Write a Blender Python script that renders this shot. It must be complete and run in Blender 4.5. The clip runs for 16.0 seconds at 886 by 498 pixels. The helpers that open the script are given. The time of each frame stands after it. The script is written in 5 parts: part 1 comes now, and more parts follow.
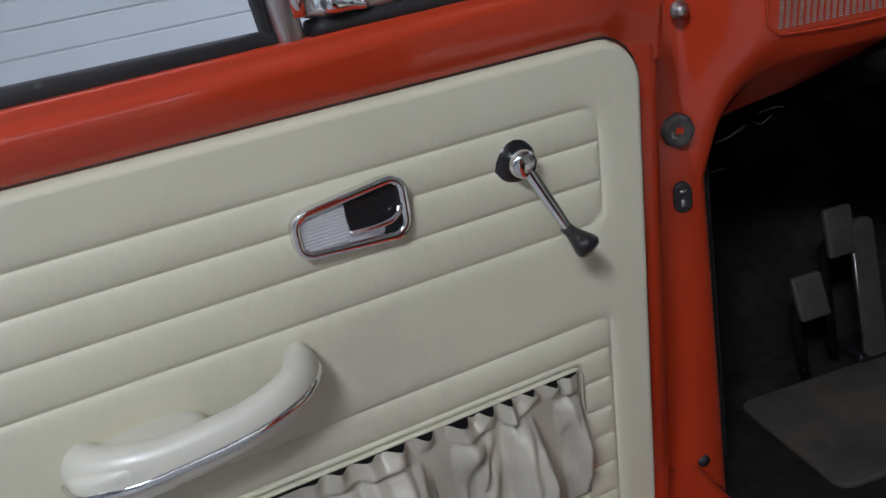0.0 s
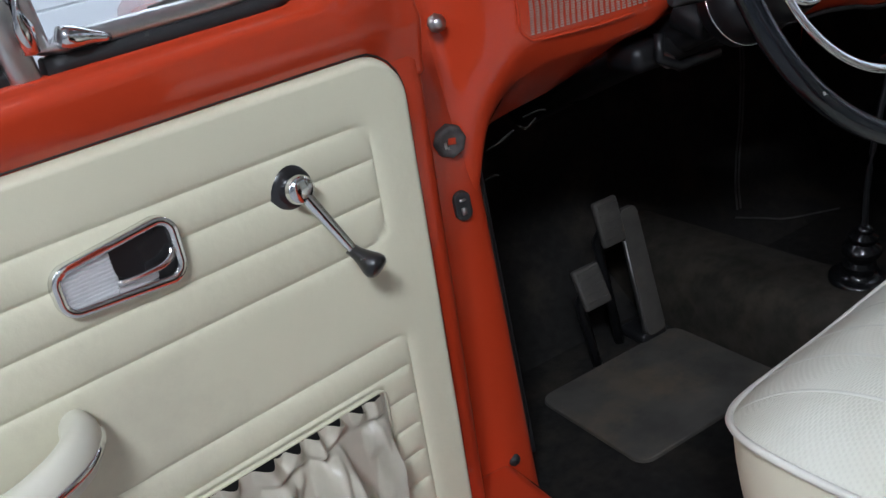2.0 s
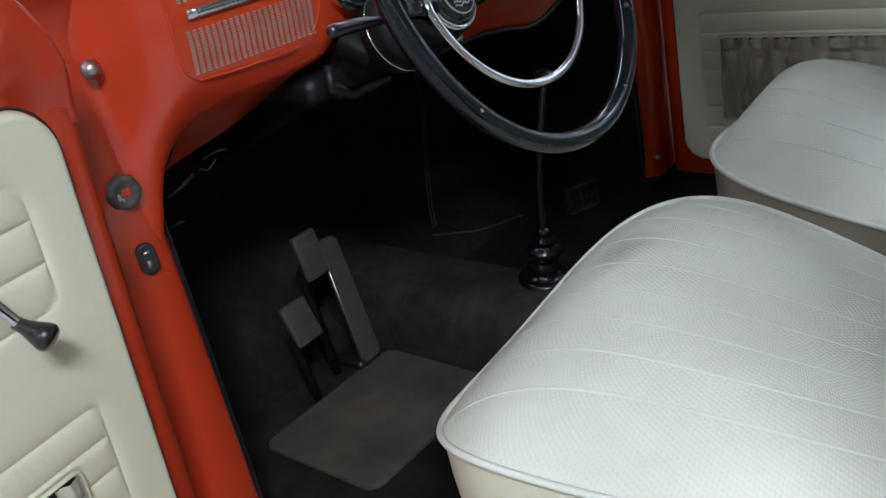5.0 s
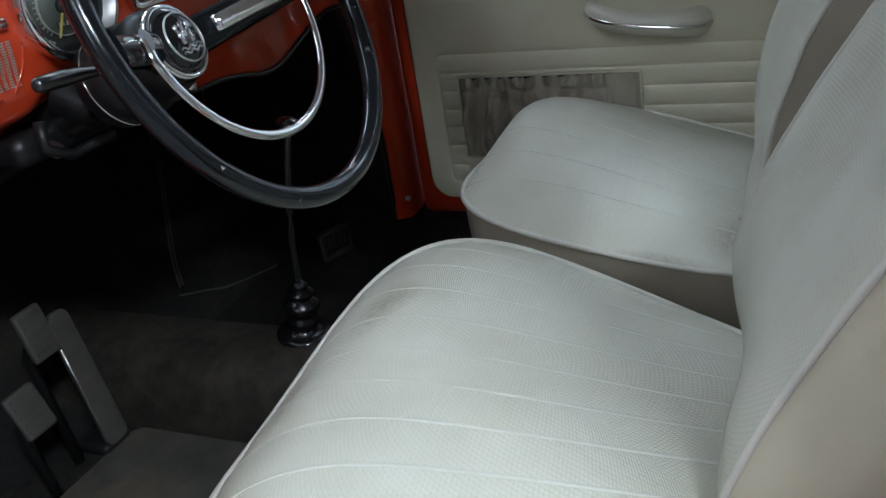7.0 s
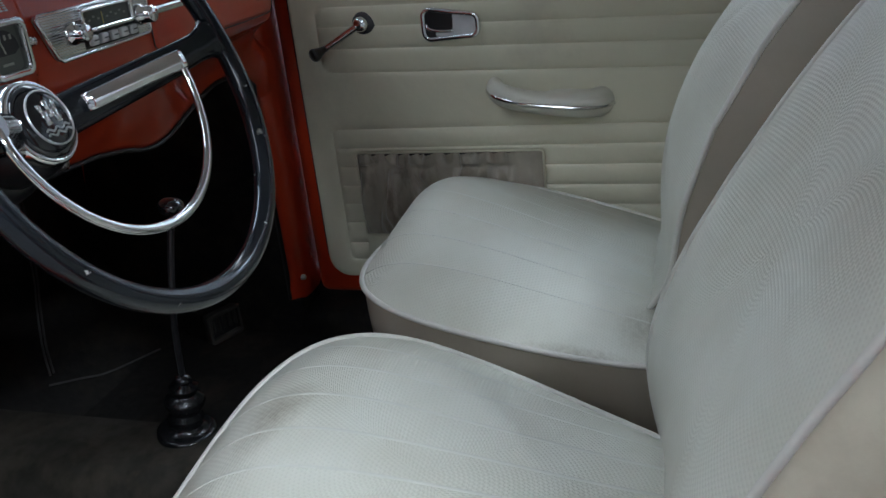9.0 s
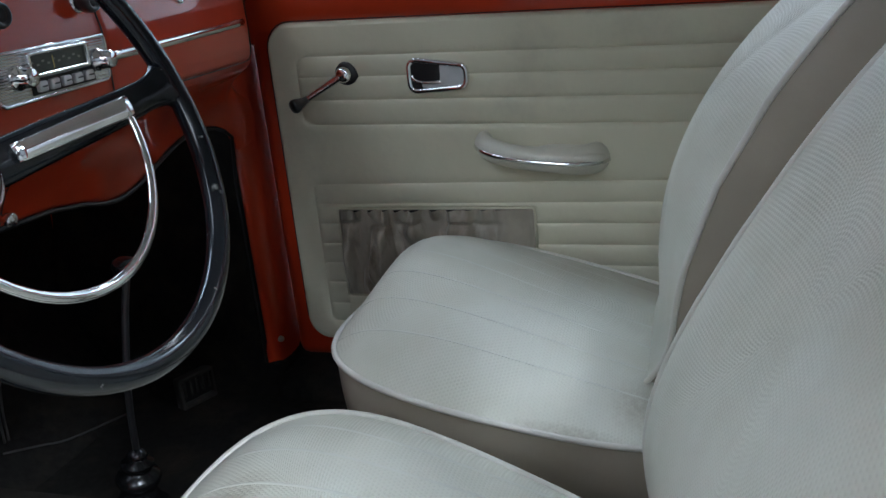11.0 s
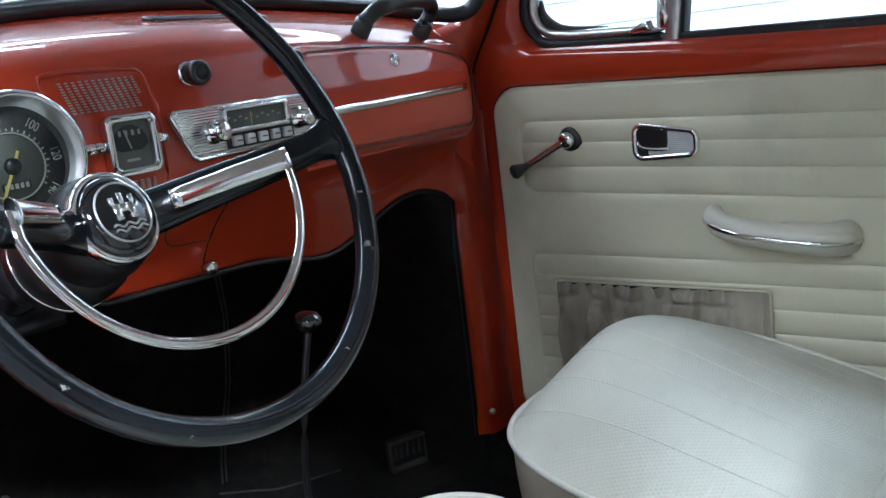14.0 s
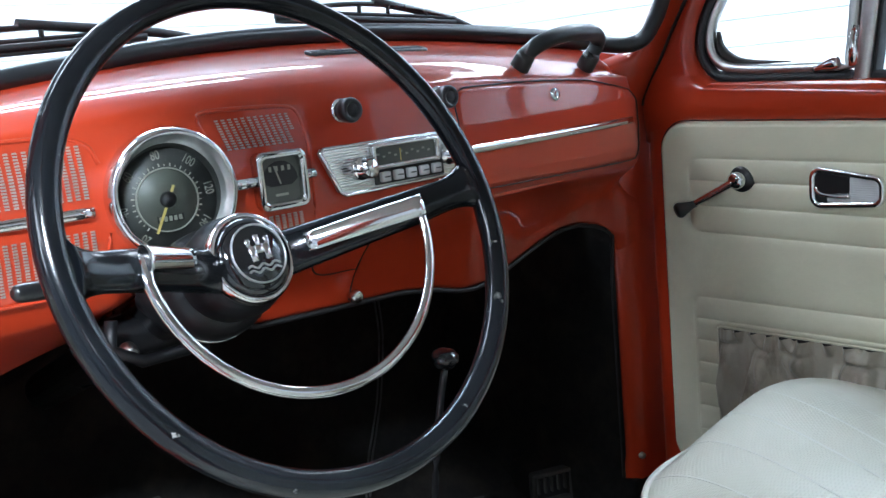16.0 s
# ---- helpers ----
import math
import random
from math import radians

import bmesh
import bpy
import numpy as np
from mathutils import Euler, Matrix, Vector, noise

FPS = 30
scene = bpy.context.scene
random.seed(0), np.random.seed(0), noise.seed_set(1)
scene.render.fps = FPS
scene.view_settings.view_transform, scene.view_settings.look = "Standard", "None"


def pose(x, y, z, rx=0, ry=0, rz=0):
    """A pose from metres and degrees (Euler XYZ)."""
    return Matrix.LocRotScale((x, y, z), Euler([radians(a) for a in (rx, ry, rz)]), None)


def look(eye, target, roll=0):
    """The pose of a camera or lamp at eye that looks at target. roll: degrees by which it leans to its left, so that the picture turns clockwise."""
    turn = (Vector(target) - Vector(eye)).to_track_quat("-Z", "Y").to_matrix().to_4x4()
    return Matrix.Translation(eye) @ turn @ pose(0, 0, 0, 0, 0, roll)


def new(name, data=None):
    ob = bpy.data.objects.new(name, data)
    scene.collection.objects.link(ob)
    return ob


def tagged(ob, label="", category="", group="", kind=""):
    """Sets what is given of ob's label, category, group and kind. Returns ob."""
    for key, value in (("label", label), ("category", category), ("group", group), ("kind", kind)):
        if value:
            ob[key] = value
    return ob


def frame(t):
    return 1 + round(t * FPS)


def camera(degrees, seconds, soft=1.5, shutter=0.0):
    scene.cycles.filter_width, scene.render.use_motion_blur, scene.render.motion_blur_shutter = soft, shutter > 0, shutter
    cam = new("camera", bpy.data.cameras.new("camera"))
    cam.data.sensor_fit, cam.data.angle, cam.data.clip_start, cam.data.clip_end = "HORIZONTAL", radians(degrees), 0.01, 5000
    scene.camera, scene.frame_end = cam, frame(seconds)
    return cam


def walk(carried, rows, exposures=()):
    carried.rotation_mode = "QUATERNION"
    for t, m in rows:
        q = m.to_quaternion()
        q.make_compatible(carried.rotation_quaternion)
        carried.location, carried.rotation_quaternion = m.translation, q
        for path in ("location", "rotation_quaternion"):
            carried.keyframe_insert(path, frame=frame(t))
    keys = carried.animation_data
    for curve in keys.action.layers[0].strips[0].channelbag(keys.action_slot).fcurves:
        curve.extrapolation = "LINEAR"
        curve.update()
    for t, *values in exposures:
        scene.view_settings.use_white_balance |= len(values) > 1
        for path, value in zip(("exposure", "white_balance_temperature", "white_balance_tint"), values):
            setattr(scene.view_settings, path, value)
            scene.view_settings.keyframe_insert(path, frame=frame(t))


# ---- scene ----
cam = camera(52.1, 16.0)
PATH = [
    (0, (-1.013, -0.7668, 1.103), (-0.610, 1.047, 0.364), -10.70),
    (0.5, (-1.012, -0.7598, 1.102), (-0.502, 1.024, 0.355), -11.05),
    (1, (-1.011, -0.7545, 1.101), (-0.386, 0.987, 0.342), -11.50),
    (1.5, (-1.008, -0.7523, 1.099), (-0.281, 0.945, 0.330), -12.00),
    (2, (-1.002, -0.7512, 1.096), (-0.175, 0.895, 0.317), -12.32),
    (2.5, (-0.9916, -0.7504, 1.092), (-0.087, 0.850, 0.305), -12.51),
    (3, (-0.9813, -0.7501, 1.089), (0.000, 0.801, 0.295), -12.55),
    (5.5, (-0.9719, -0.7573, 1.085), (0.425, 0.401, 0.244), -11.70),
    (6, (-0.9622, -0.7524, 1.082), (0.520, 0.287, 0.233), -11.03),
    (6.5, (-0.9457, -0.7401, 1.081), (0.606, 0.189, 0.227), -10.42),
    (7, (-0.9258, -0.7206, 1.079), (0.691, 0.095, 0.232), -9.50),
    (7.5, (-0.9079, -0.7043, 1.079), (0.758, 0.024, 0.245), -8.69),
    (8, (-0.891, -0.694, 1.080), (0.814, -0.033, 0.271), -7.75),
    (8.5, (-0.8742, -0.6885, 1.082), (0.857, -0.064, 0.299), -6.97),
    (9, (-0.8524, -0.6881, 1.082), (0.898, -0.081, 0.329), -6.54),
    (9.5, (-0.8295, -0.6875, 1.080), (0.935, -0.090, 0.353), -6.31),
    (12, (-0.7222, -0.6815, 1.045), (1.075, 0.001, 0.492), -5.25),
    (12.5, (-0.7055, -0.6919, 1.039), (1.059, 0.092, 0.519), -5.36),
    (13, (-0.6876, -0.7099, 1.033), (1.024, 0.203, 0.548), -5.78),
    (13.5, (-0.6694, -0.7323, 1.028), (0.976, 0.310, 0.573), -6.36),
    (14, (-0.6506, -0.7524, 1.021), (0.917, 0.417, 0.604), -6.89),
    (14.5, (-0.6337, -0.7617, 1.020), (0.863, 0.507, 0.632), -7.22),
    (15, (-0.619, -0.7637, 1.026), (0.809, 0.587, 0.660), -7.05),
    (15.5, (-0.6081, -0.7662, 1.038), (0.761, 0.646, 0.678), -6.45),
    (16, (-0.6, -0.7697, 1.053), (0.709, 0.698, 0.688), -5.51),
]

EXPO = [(0.0, -1.64, 6100, 20), (3.0, -0.96, 6100, 16), (6.0, -0.96, 6020, 12), (7.0, -1.05, 6000, 11), (9.0, -0.95, 5950, 13), (12.5, -0.5, 5850, 12), (16.0, 0.17, 5780, 11)]
walk(cam, [(t, look(e, g, r)) for t, e, g, r in PATH], EXPO)

# ---------------------------------------------------------------- light
world = bpy.data.worlds.new("world")
scene.world = world
world.use_nodes = True
world.node_tree.nodes["Background"].inputs[0].default_value = (0.75, 0.85, 1.0, 1)
world.node_tree.nodes["Background"].inputs[1].default_value = 0.3


def area_lamp(name, eye, target, sx, sy, watts, color):
    d = bpy.data.lights.new(name, "AREA")
    d.shape, d.size, d.size_y, d.energy, d.color = "RECTANGLE", sx, sy, watts, color
    o = new(name, d)
    o.matrix_world = look(eye, target)
    return o


# x, y, size, watts, what each strip faces, and its tint
COOL, PALE = (0.74, 0.89, 1.0), (0.86, 0.96, 1.0)
# unseen strips, added as key, fill and wall light and for the rail's streak
LAMPS = ((-3.9, -0.75, 0.5, 2.6, 95, (-1.0, -0.6, 0.6), PALE), (-2.2, -2.65, 0.8, 0.5, 480, (-0.8, -0.9, 0), (0.875, 0.965, 0.985)), (2.9, -1.4, 0.5, 3.0, 95, (2.6, -1.2, 0), COOL), (1.2, 3.6, 3.2, 0.5, 75, (1.4, 5.2, 0.4), COOL), (3.2, 1.0, 0.5, 2.6, 105, (5.2, 1.0, 0.4), COOL), (-1.6, 1.15, 1.8, 0.35, 15, (-1.6, 1.15, 0), COOL), (0.7, 2.0, 1.5, 0.35, 46, (0.42, -0.35, 0.65), (0.62, 0.84, 1.0)), (-0.4, -6.2, 3.8, 0.26, 60, (-0.9, -0.5, 0.8), PALE))
for lx, ly, sx, sy, watts, aim, tint in LAMPS:
    area_lamp("added_strip_lamp", (lx, ly, 3.3), aim, sx, sy, watts, tint)


# ---------------------------------------------------------------- materials
def material(name, color, rough=0.5, metal=0.0, coat=0.0, var=0.08, scale=9.0, bump=0.0, bump_scale=300.0, dist=0.001, spec=0.5, color2=None):
    m = bpy.data.materials.new(name)
    m.use_nodes = True
    n, l = m.node_tree.nodes, m.node_tree.links
    b = n["Principled BSDF"]
    b.inputs["Roughness"].default_value, b.inputs["Metallic"].default_value = rough, metal
    b.inputs["Coat Weight"].default_value, b.inputs["Specular IOR Level"].default_value = coat, spec
    b.inputs["Coat Roughness"].default_value = 0.025
    tc = n.new("ShaderNodeTexCoord")
    nz = n.new("ShaderNodeTexNoise")
    nz.inputs["Scale"].default_value, nz.inputs["Detail"].default_value = scale, 6
    l.new(tc.outputs["Object"], nz.inputs["Vector"])
    mix = n.new("ShaderNodeMix")
    mix.data_type = "RGBA"
    ramp = n.new("ShaderNodeMapRange")
    ramp.inputs["From Min"].default_value, ramp.inputs["From Max"].default_value = 0.35, 0.7
    l.new(nz.outputs["Fac"], ramp.inputs["Value"])
    l.new(ramp.outputs["Result"], mix.inputs["Factor"])
    c2 = color2 or tuple(c * (1 - 2 * var) for c in color)
    mix.inputs["A"].default_value, mix.inputs["B"].default_value = (*color, 1), (*c2, 1)
    l.new(mix.outputs["Result"], b.inputs["Base Color"])
    rr = n.new("ShaderNodeMapRange")
    rr.inputs["To Min"].default_value, rr.inputs["To Max"].default_value = rough * 0.85, min(1, rough * 1.2)
    l.new(nz.outputs["Fac"], rr.inputs["Value"])
    l.new(rr.outputs["Result"], b.inputs["Roughness"])
    if bump:
        fz = n.new("ShaderNodeTexNoise")
        fz.inputs["Scale"].default_value, fz.inputs["Detail"].default_value = bump_scale, 3
        l.new(tc.outputs["Object"], fz.inputs["Vector"])
        bp = n.new("ShaderNodeBump")
        bp.inputs["Strength"].default_value, bp.inputs["Distance"].default_value = bump, dist
        l.new(fz.outputs["Fac"], bp.inputs["Height"])
        l.new(bp.outputs["Normal"], b.inputs["Normal"])
    return m


def weave_material(name, color, color2, sx=190.0, sy=250.0, depth=0.00025, stains_and_shade=()):
    """Basket-weave vinyl: rows of small cells in relief, laid out in the seat's own x and y."""
    m = material(name, color, 0.5, var=0.1, scale=7.0, color2=color2)
    n, l = m.node_tree.nodes, m.node_tree.links
    b = n["Principled BSDF"]
    uv = n.new("ShaderNodeUVMap")
    sep = n.new("ShaderNodeSeparateXYZ")
    l.new(uv.outputs["UV"], sep.inputs["Vector"])

    def wave(src, k, shift=None):
        a = n.new("ShaderNodeMath")
        a.operation = "MULTIPLY"
        l.new(src, a.inputs[0])
        a.inputs[1].default_value = k
        last = a
        if shift:
            c = n.new("ShaderNodeMath")
            c.operation = "ADD"
            l.new(a.outputs[0], c.inputs[0])
            l.new(shift, c.inputs[1])
            last = c
        s = n.new("ShaderNodeMath")
        s.operation = "SINE"
        l.new(last.outputs[0], s.inputs[0])
        return s.outputs[0]

    ry = wave(sep.outputs["Y"], 2 * math.pi * sy)
    half = n.new("ShaderNodeMath")
    half.operation = "MULTIPLY"
    sg = n.new("ShaderNodeMath")
    sg.operation = "SIGN"
    l.new(wave(sep.outputs["Y"], math.pi * sy), sg.inputs[0])
    l.new(sg.outputs[0], half.inputs[0])
    half.inputs[1].default_value = math.pi / 2
    rx = wave(sep.outputs["X"], 2 * math.pi * sx, half.outputs[0])
    ab = n.new("ShaderNodeMath")
    ab.operation = "MULTIPLY_ADD"
    l.new(rx, ab.inputs[0])
    ab.inputs[1].default_value = 0.9
    l.new(ry, ab.inputs[2])
    bp = n.new("ShaderNodeBump")
    bp.inputs["Strength"].default_value, bp.inputs["Distance"].default_value = 0.5, depth
    l.new(ab.outputs[0], bp.inputs["Height"])
    l.new(bp.outputs["Normal"], b.inputs["Normal"])
    # a darker brown in the hollows of the weave
    deep = n.new("ShaderNodeMapRange")
    deep.inputs["From Min"].default_value, deep.inputs["From Max"].default_value = -0.4, -1.7
    deep.inputs["To Max"].default_value = 0.12
    l.new(ab.outputs[0], deep.inputs["Value"])
    dm = n.new("ShaderNodeMix")
    dm.data_type = "RGBA"
    l.new(deep.outputs["Result"], dm.inputs["Factor"])
    l.new(b.inputs["Base Color"].links[0].from_socket, dm.inputs["A"])
    dm.inputs["B"].default_value = (0.22, 0.20, 0.15, 1)
    l.new(dm.outputs["Result"], b.inputs["Base Color"])
    # grubby or shaded patches, each with an uneven edge
    for cx, cy, rx, ry, amount in stains_and_shade:
        mp = n.new("ShaderNodeMapping")
        mp.vector_type = "TEXTURE"
        mp.inputs["Location"].default_value, mp.inputs["Scale"].default_value = (cx, cy, 0), (rx, ry, 1)
        l.new(uv.outputs["UV"], mp.inputs["Vector"])
        gr = n.new("ShaderNodeTexGradient")
        gr.gradient_type = "SPHERICAL"
        l.new(mp.outputs["Vector"], gr.inputs["Vector"])
        nz = n.new("ShaderNodeTexNoise")
        nz.inputs["Scale"].default_value, nz.inputs["Detail"].default_value = 130, 6
        l.new(uv.outputs["UV"], nz.inputs["Vector"])
        mu = n.new("ShaderNodeMath")
        mu.operation = "MULTIPLY"
        l.new(gr.outputs["Fac"], mu.inputs[0])
        l.new(nz.outputs["Fac"], mu.inputs[1])
        mr = n.new("ShaderNodeMapRange")
        mr.inputs["From Min"].default_value, mr.inputs["From Max"].default_value, mr.inputs["To Max"].default_value = 0.08, 0.5, amount
        l.new(mu.outputs[0], mr.inputs["Value"])
        mx = n.new("ShaderNodeMix")
        mx.data_type, mx.blend_type = "RGBA", "MIX"
        l.new(mr.outputs["Result"], mx.inputs["Factor"])
        l.new(b.inputs["Base Color"].links[0].from_socket, mx.inputs["A"])
        mx.inputs["B"].default_value = (0.18, 0.135, 0.075, 1)
        l.new(mx.outputs["Result"], b.inputs["Base Color"])
    return m


RED = material("red_paint", (0.44, 0.039, 0.011), 0.38, coat=1.0, var=0.04, scale=5, bump=0.015, bump_scale=40, spec=0.15)
CREAM = material("cream_vinyl", (0.62, 0.588, 0.44), 0.42, var=0.05, scale=5, bump=0.25, bump_scale=700, dist=0.0004, color2=(0.55, 0.522, 0.388))
# same side vinyl as CREAM_SIDE, browned for the shade on the passenger seat
SHADED_SIDE = material("shaded_side_vinyl", (0.34, 0.295, 0.235), 0.45, var=0.08, scale=6, bump=0.3, bump_scale=600, dist=0.0004)
# side vinyl, its colour lightened for the light on the driver's outer side
CREAM_SIDE = material("beige_side_vinyl", (0.64, 0.595, 0.46), 0.45, var=0.08, scale=6, bump=0.3, bump_scale=600, dist=0.0004)
PIPING = material("cream_piping", (0.62, 0.60, 0.54), 0.4, var=0.06, scale=20)
POCKET = material("pocket_vinyl", (0.50, 0.46, 0.37), 0.34, var=0.16, scale=12, bump=0.3, bump_scale=500, dist=0.0004)
POCKET_DARK = material("dark_pocket_vinyl", (0.42, 0.375, 0.30), 0.36, var=0.2, scale=12, bump=0.3, bump_scale=500, dist=0.0004)
# the third patch paints a shadow on the driver's cushion along with its stain
WEAVE = weave_material("basket_weave_vinyl", (0.62, 0.62, 0.54), (0.53, 0.52, 0.43), stains_and_shade=((0.076, -0.52, 0.020, 0.085, 0.55), (0.13, -0.60, 0.05, 0.05, 0.35), (-0.215, -0.285, 0.085, 0.038, 0.5), (-0.33, -0.232, 0.08, 0.026, 0.3)))
CHROME = material("chrome", (0.80, 0.80, 0.80), 0.09, 1.0, var=0.05, scale=30)
STEEL = material("worn_steel", (0.55, 0.54, 0.52), 0.3, 1.0, var=0.15, scale=40)
BLACK = material("black_plastic", (0.012, 0.012, 0.013), 0.28, coat=0.3, var=0.2, scale=15)
GLOSS_BLACK = material("gloss_black", (0.006, 0.006, 0.007), 0.08, coat=0.6, var=0.1, scale=15)
RIM = material("dark_wheel_plastic", (0.007, 0.0085, 0.011), 0.16, coat=0.12, var=0.25, scale=14, bump=0.05, bump_scale=90, spec=0.34)
RUBBER = material("black_rubber", (0.015, 0.015, 0.016), 0.55, var=0.2, scale=25, bump=0.3, bump_scale=250)
CARPET = material("black_carpet", (0.014, 0.0132, 0.0125), 0.95, var=0.16, scale=70, bump=1.0, bump_scale=900, dist=0.002, spec=0.1)
# dusty carpet, its colour also raised for the light on the tunnel
TUNNEL = material("lit_dusty_tunnel_carpet", (0.030, 0.0265, 0.022), 0.95, var=0.2, scale=40, bump=1.0, bump_scale=900, dist=0.002, spec=0.1)
GRILLE = material("grille_alloy", (0.48, 0.37, 0.32), 0.34, 0.5, var=0.12, scale=60)
SATIN = material("satin_alloy", (0.66, 0.66, 0.66), 0.4, 0.15, var=0.06, scale=60)
WEAVE_RIDGE = material("pleat_vinyl", (0.60, 0.60, 0.53), 0.45, var=0.05, scale=20)
MAT = material("grey_rubber_mat", (0.044, 0.040, 0.034), 0.75, var=0.25, scale=14, bump=0.5, bump_scale=600)
PAD = material("pedal_rubber", (0.036, 0.032, 0.027), 0.7, var=0.2, scale=30, bump=0.4, bump_scale=300)
# near-black, also painted in for the shade of gaps and hollows
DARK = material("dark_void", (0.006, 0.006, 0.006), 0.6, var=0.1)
DIAL = material("dial_face", (0.05, 0.052, 0.048), 0.5, var=0.1, scale=30)
DIAL_MID = material("dial_centre", (0.085, 0.092, 0.076), 0.45, var=0.08, scale=30)
IVORY = material("dial_print", (0.30, 0.30, 0.255), 0.5, var=0.05)
NEEDLE = material("needle_paint", (0.55, 0.44, 0.14), 0.4, var=0.05)
BRASS = material("brass_key", (0.65, 0.48, 0.18), 0.25, 1.0, var=0.1)
ALU = material("brushed_alloy", (0.62, 0.62, 0.61), 0.32, 1.0, var=0.08, scale=60)
WALL = material("white_panel_wall", (0.80, 0.82, 0.85), 0.5, var=0.03, scale=3)
CEILING = material("grey_ceiling", (0.38, 0.39, 0.40), 0.7, var=0.05, scale=3)
CONCRETE = material("grey_floor", (0.30, 0.30, 0.30), 0.4, var=0.12, scale=4)
HEADLINER = material("headliner_cloth", (0.55, 0.53, 0.48), 0.8, var=0.05)


BOOT = material("glossy_black_rubber", (0.006, 0.006, 0.0065), 0.22, var=0.2, scale=30, spec=0.4)
CABLE = material("dusty_cable", (0.024, 0.023, 0.019), 0.85, var=0.5, scale=90, spec=0.1)
STOP = material("dusty_stop_rubber", (0.075, 0.066, 0.062), 0.7, var=0.4, scale=70, bump=0.4, bump_scale=250)
SEAM = material("carpet_binding", (0.05, 0.049, 0.047), 0.7, var=0.2, scale=30)
COLUMN = material("dull_black_plastic", (0.007, 0.007, 0.008), 0.4, var=0.2, scale=20, spec=0.3)
ARM = material("glossy_cream_plastic", (0.56, 0.54, 0.45), 0.33, var=0.05, scale=14, coat=0.1, bump=0.08, bump_scale=120)
SEAL = material("glossy_seal_rubber", (0.010, 0.0105, 0.012), 0.30, var=0.2, scale=25, bump=0.1, bump_scale=150)


def add_wear(m, color, scale, lo, hi, stretch=(1, 1, 1), rough=None):
    """Scuffed, dusty or simply darker patches in another colour where a noise runs high."""
    n, l = m.node_tree.nodes, m.node_tree.links
    b = n["Principled BSDF"]
    tc, mp, nz, mr, mx = n.new("ShaderNodeTexCoord"), n.new("ShaderNodeMapping"), n.new("ShaderNodeTexNoise"), n.new("ShaderNodeMapRange"), n.new("ShaderNodeMix")
    mp.inputs["Scale"].default_value = stretch
    nz.inputs["Scale"].default_value, nz.inputs["Detail"].default_value, nz.inputs["Roughness"].default_value = scale, 8, 0.65
    mr.inputs["From Min"].default_value, mr.inputs["From Max"].default_value = lo, hi
    mx.data_type = "RGBA"
    l.new(tc.outputs["Object"], mp.inputs["Vector"])
    l.new(mp.outputs["Vector"], nz.inputs["Vector"])
    l.new(nz.outputs["Fac"], mr.inputs["Value"])
    l.new(mr.outputs["Result"], mx.inputs["Factor"])
    l.new(b.inputs["Base Color"].links[0].from_socket, mx.inputs["A"])
    mx.inputs["B"].default_value = (*color, 1)
    l.new(mx.outputs["Result"], b.inputs["Base Color"])


def add_ripple(m, scale, dist, strength=0.35, stretch=(1, 1, 1)):
    """Soft unevenness of stretched vinyl, under the fine grain."""
    n, l = m.node_tree.nodes, m.node_tree.links
    b = n["Principled BSDF"]
    tc, mp, nz, bp = n.new("ShaderNodeTexCoord"), n.new("ShaderNodeMapping"), n.new("ShaderNodeTexNoise"), n.new("ShaderNodeBump")
    mp.inputs["Scale"].default_value = stretch
    nz.inputs["Scale"].default_value, nz.inputs["Detail"].default_value = scale, 4
    bp.inputs["Strength"].default_value, bp.inputs["Distance"].default_value = strength, dist
    l.new(tc.outputs["Object"], mp.inputs["Vector"])
    l.new(mp.outputs["Vector"], nz.inputs["Vector"])
    l.new(nz.outputs["Fac"], bp.inputs["Height"])
    if b.inputs["Normal"].links:
        l.new(b.inputs["Normal"].links[0].from_socket, bp.inputs["Normal"])
    l.new(bp.outputs["Normal"], b.inputs["Normal"])


add_ripple(CREAM, 16, 0.006, 0.4)
add_ripple(CREAM_SIDE, 11, 0.010, 0.4)
add_ripple(SHADED_SIDE, 11, 0.010, 0.4)
add_ripple(WEAVE, 9, 0.010, 0.3)
add_ripple(RED, 7, 0.004, 0.25)
add_wear(RIM, (0.30, 0.29, 0.27), 75, 0.68, 0.71, (1, 1, 1))
add_wear(RIM, (0.16, 0.16, 0.15), 26, 0.68, 0.74, (1, 1, 1))
add_wear(MAT, (0.075, 0.055, 0.035), 9, 0.50, 0.70)
add_wear(PAD, (0.07, 0.045, 0.026), 18, 0.56, 0.72)
add_wear(CARPET, (0.075, 0.07, 0.062), 160, 0.68, 0.78)
add_wear(TUNNEL, (0.050, 0.041, 0.031), 13, 0.48, 0.72)
add_wear(CARPET, (0.030, 0.025, 0.020), 11, 0.48, 0.72)
add_wear(RUBBER, (0.07, 0.07, 0.065), 60, 0.62, 0.75)
# darker brown patches on the passenger's pocket, drawn out in height
add_wear(POCKET_DARK, (0.19, 0.155, 0.115), 16, 0.53, 0.72, (1.6, 1.6, 0.7))
add_wear(CREAM, (0.42, 0.39, 0.30), 3.5, 0.56, 0.80)
add_wear(CREAM_SIDE, (0.48, 0.43, 0.32), 7, 0.56, 0.75)


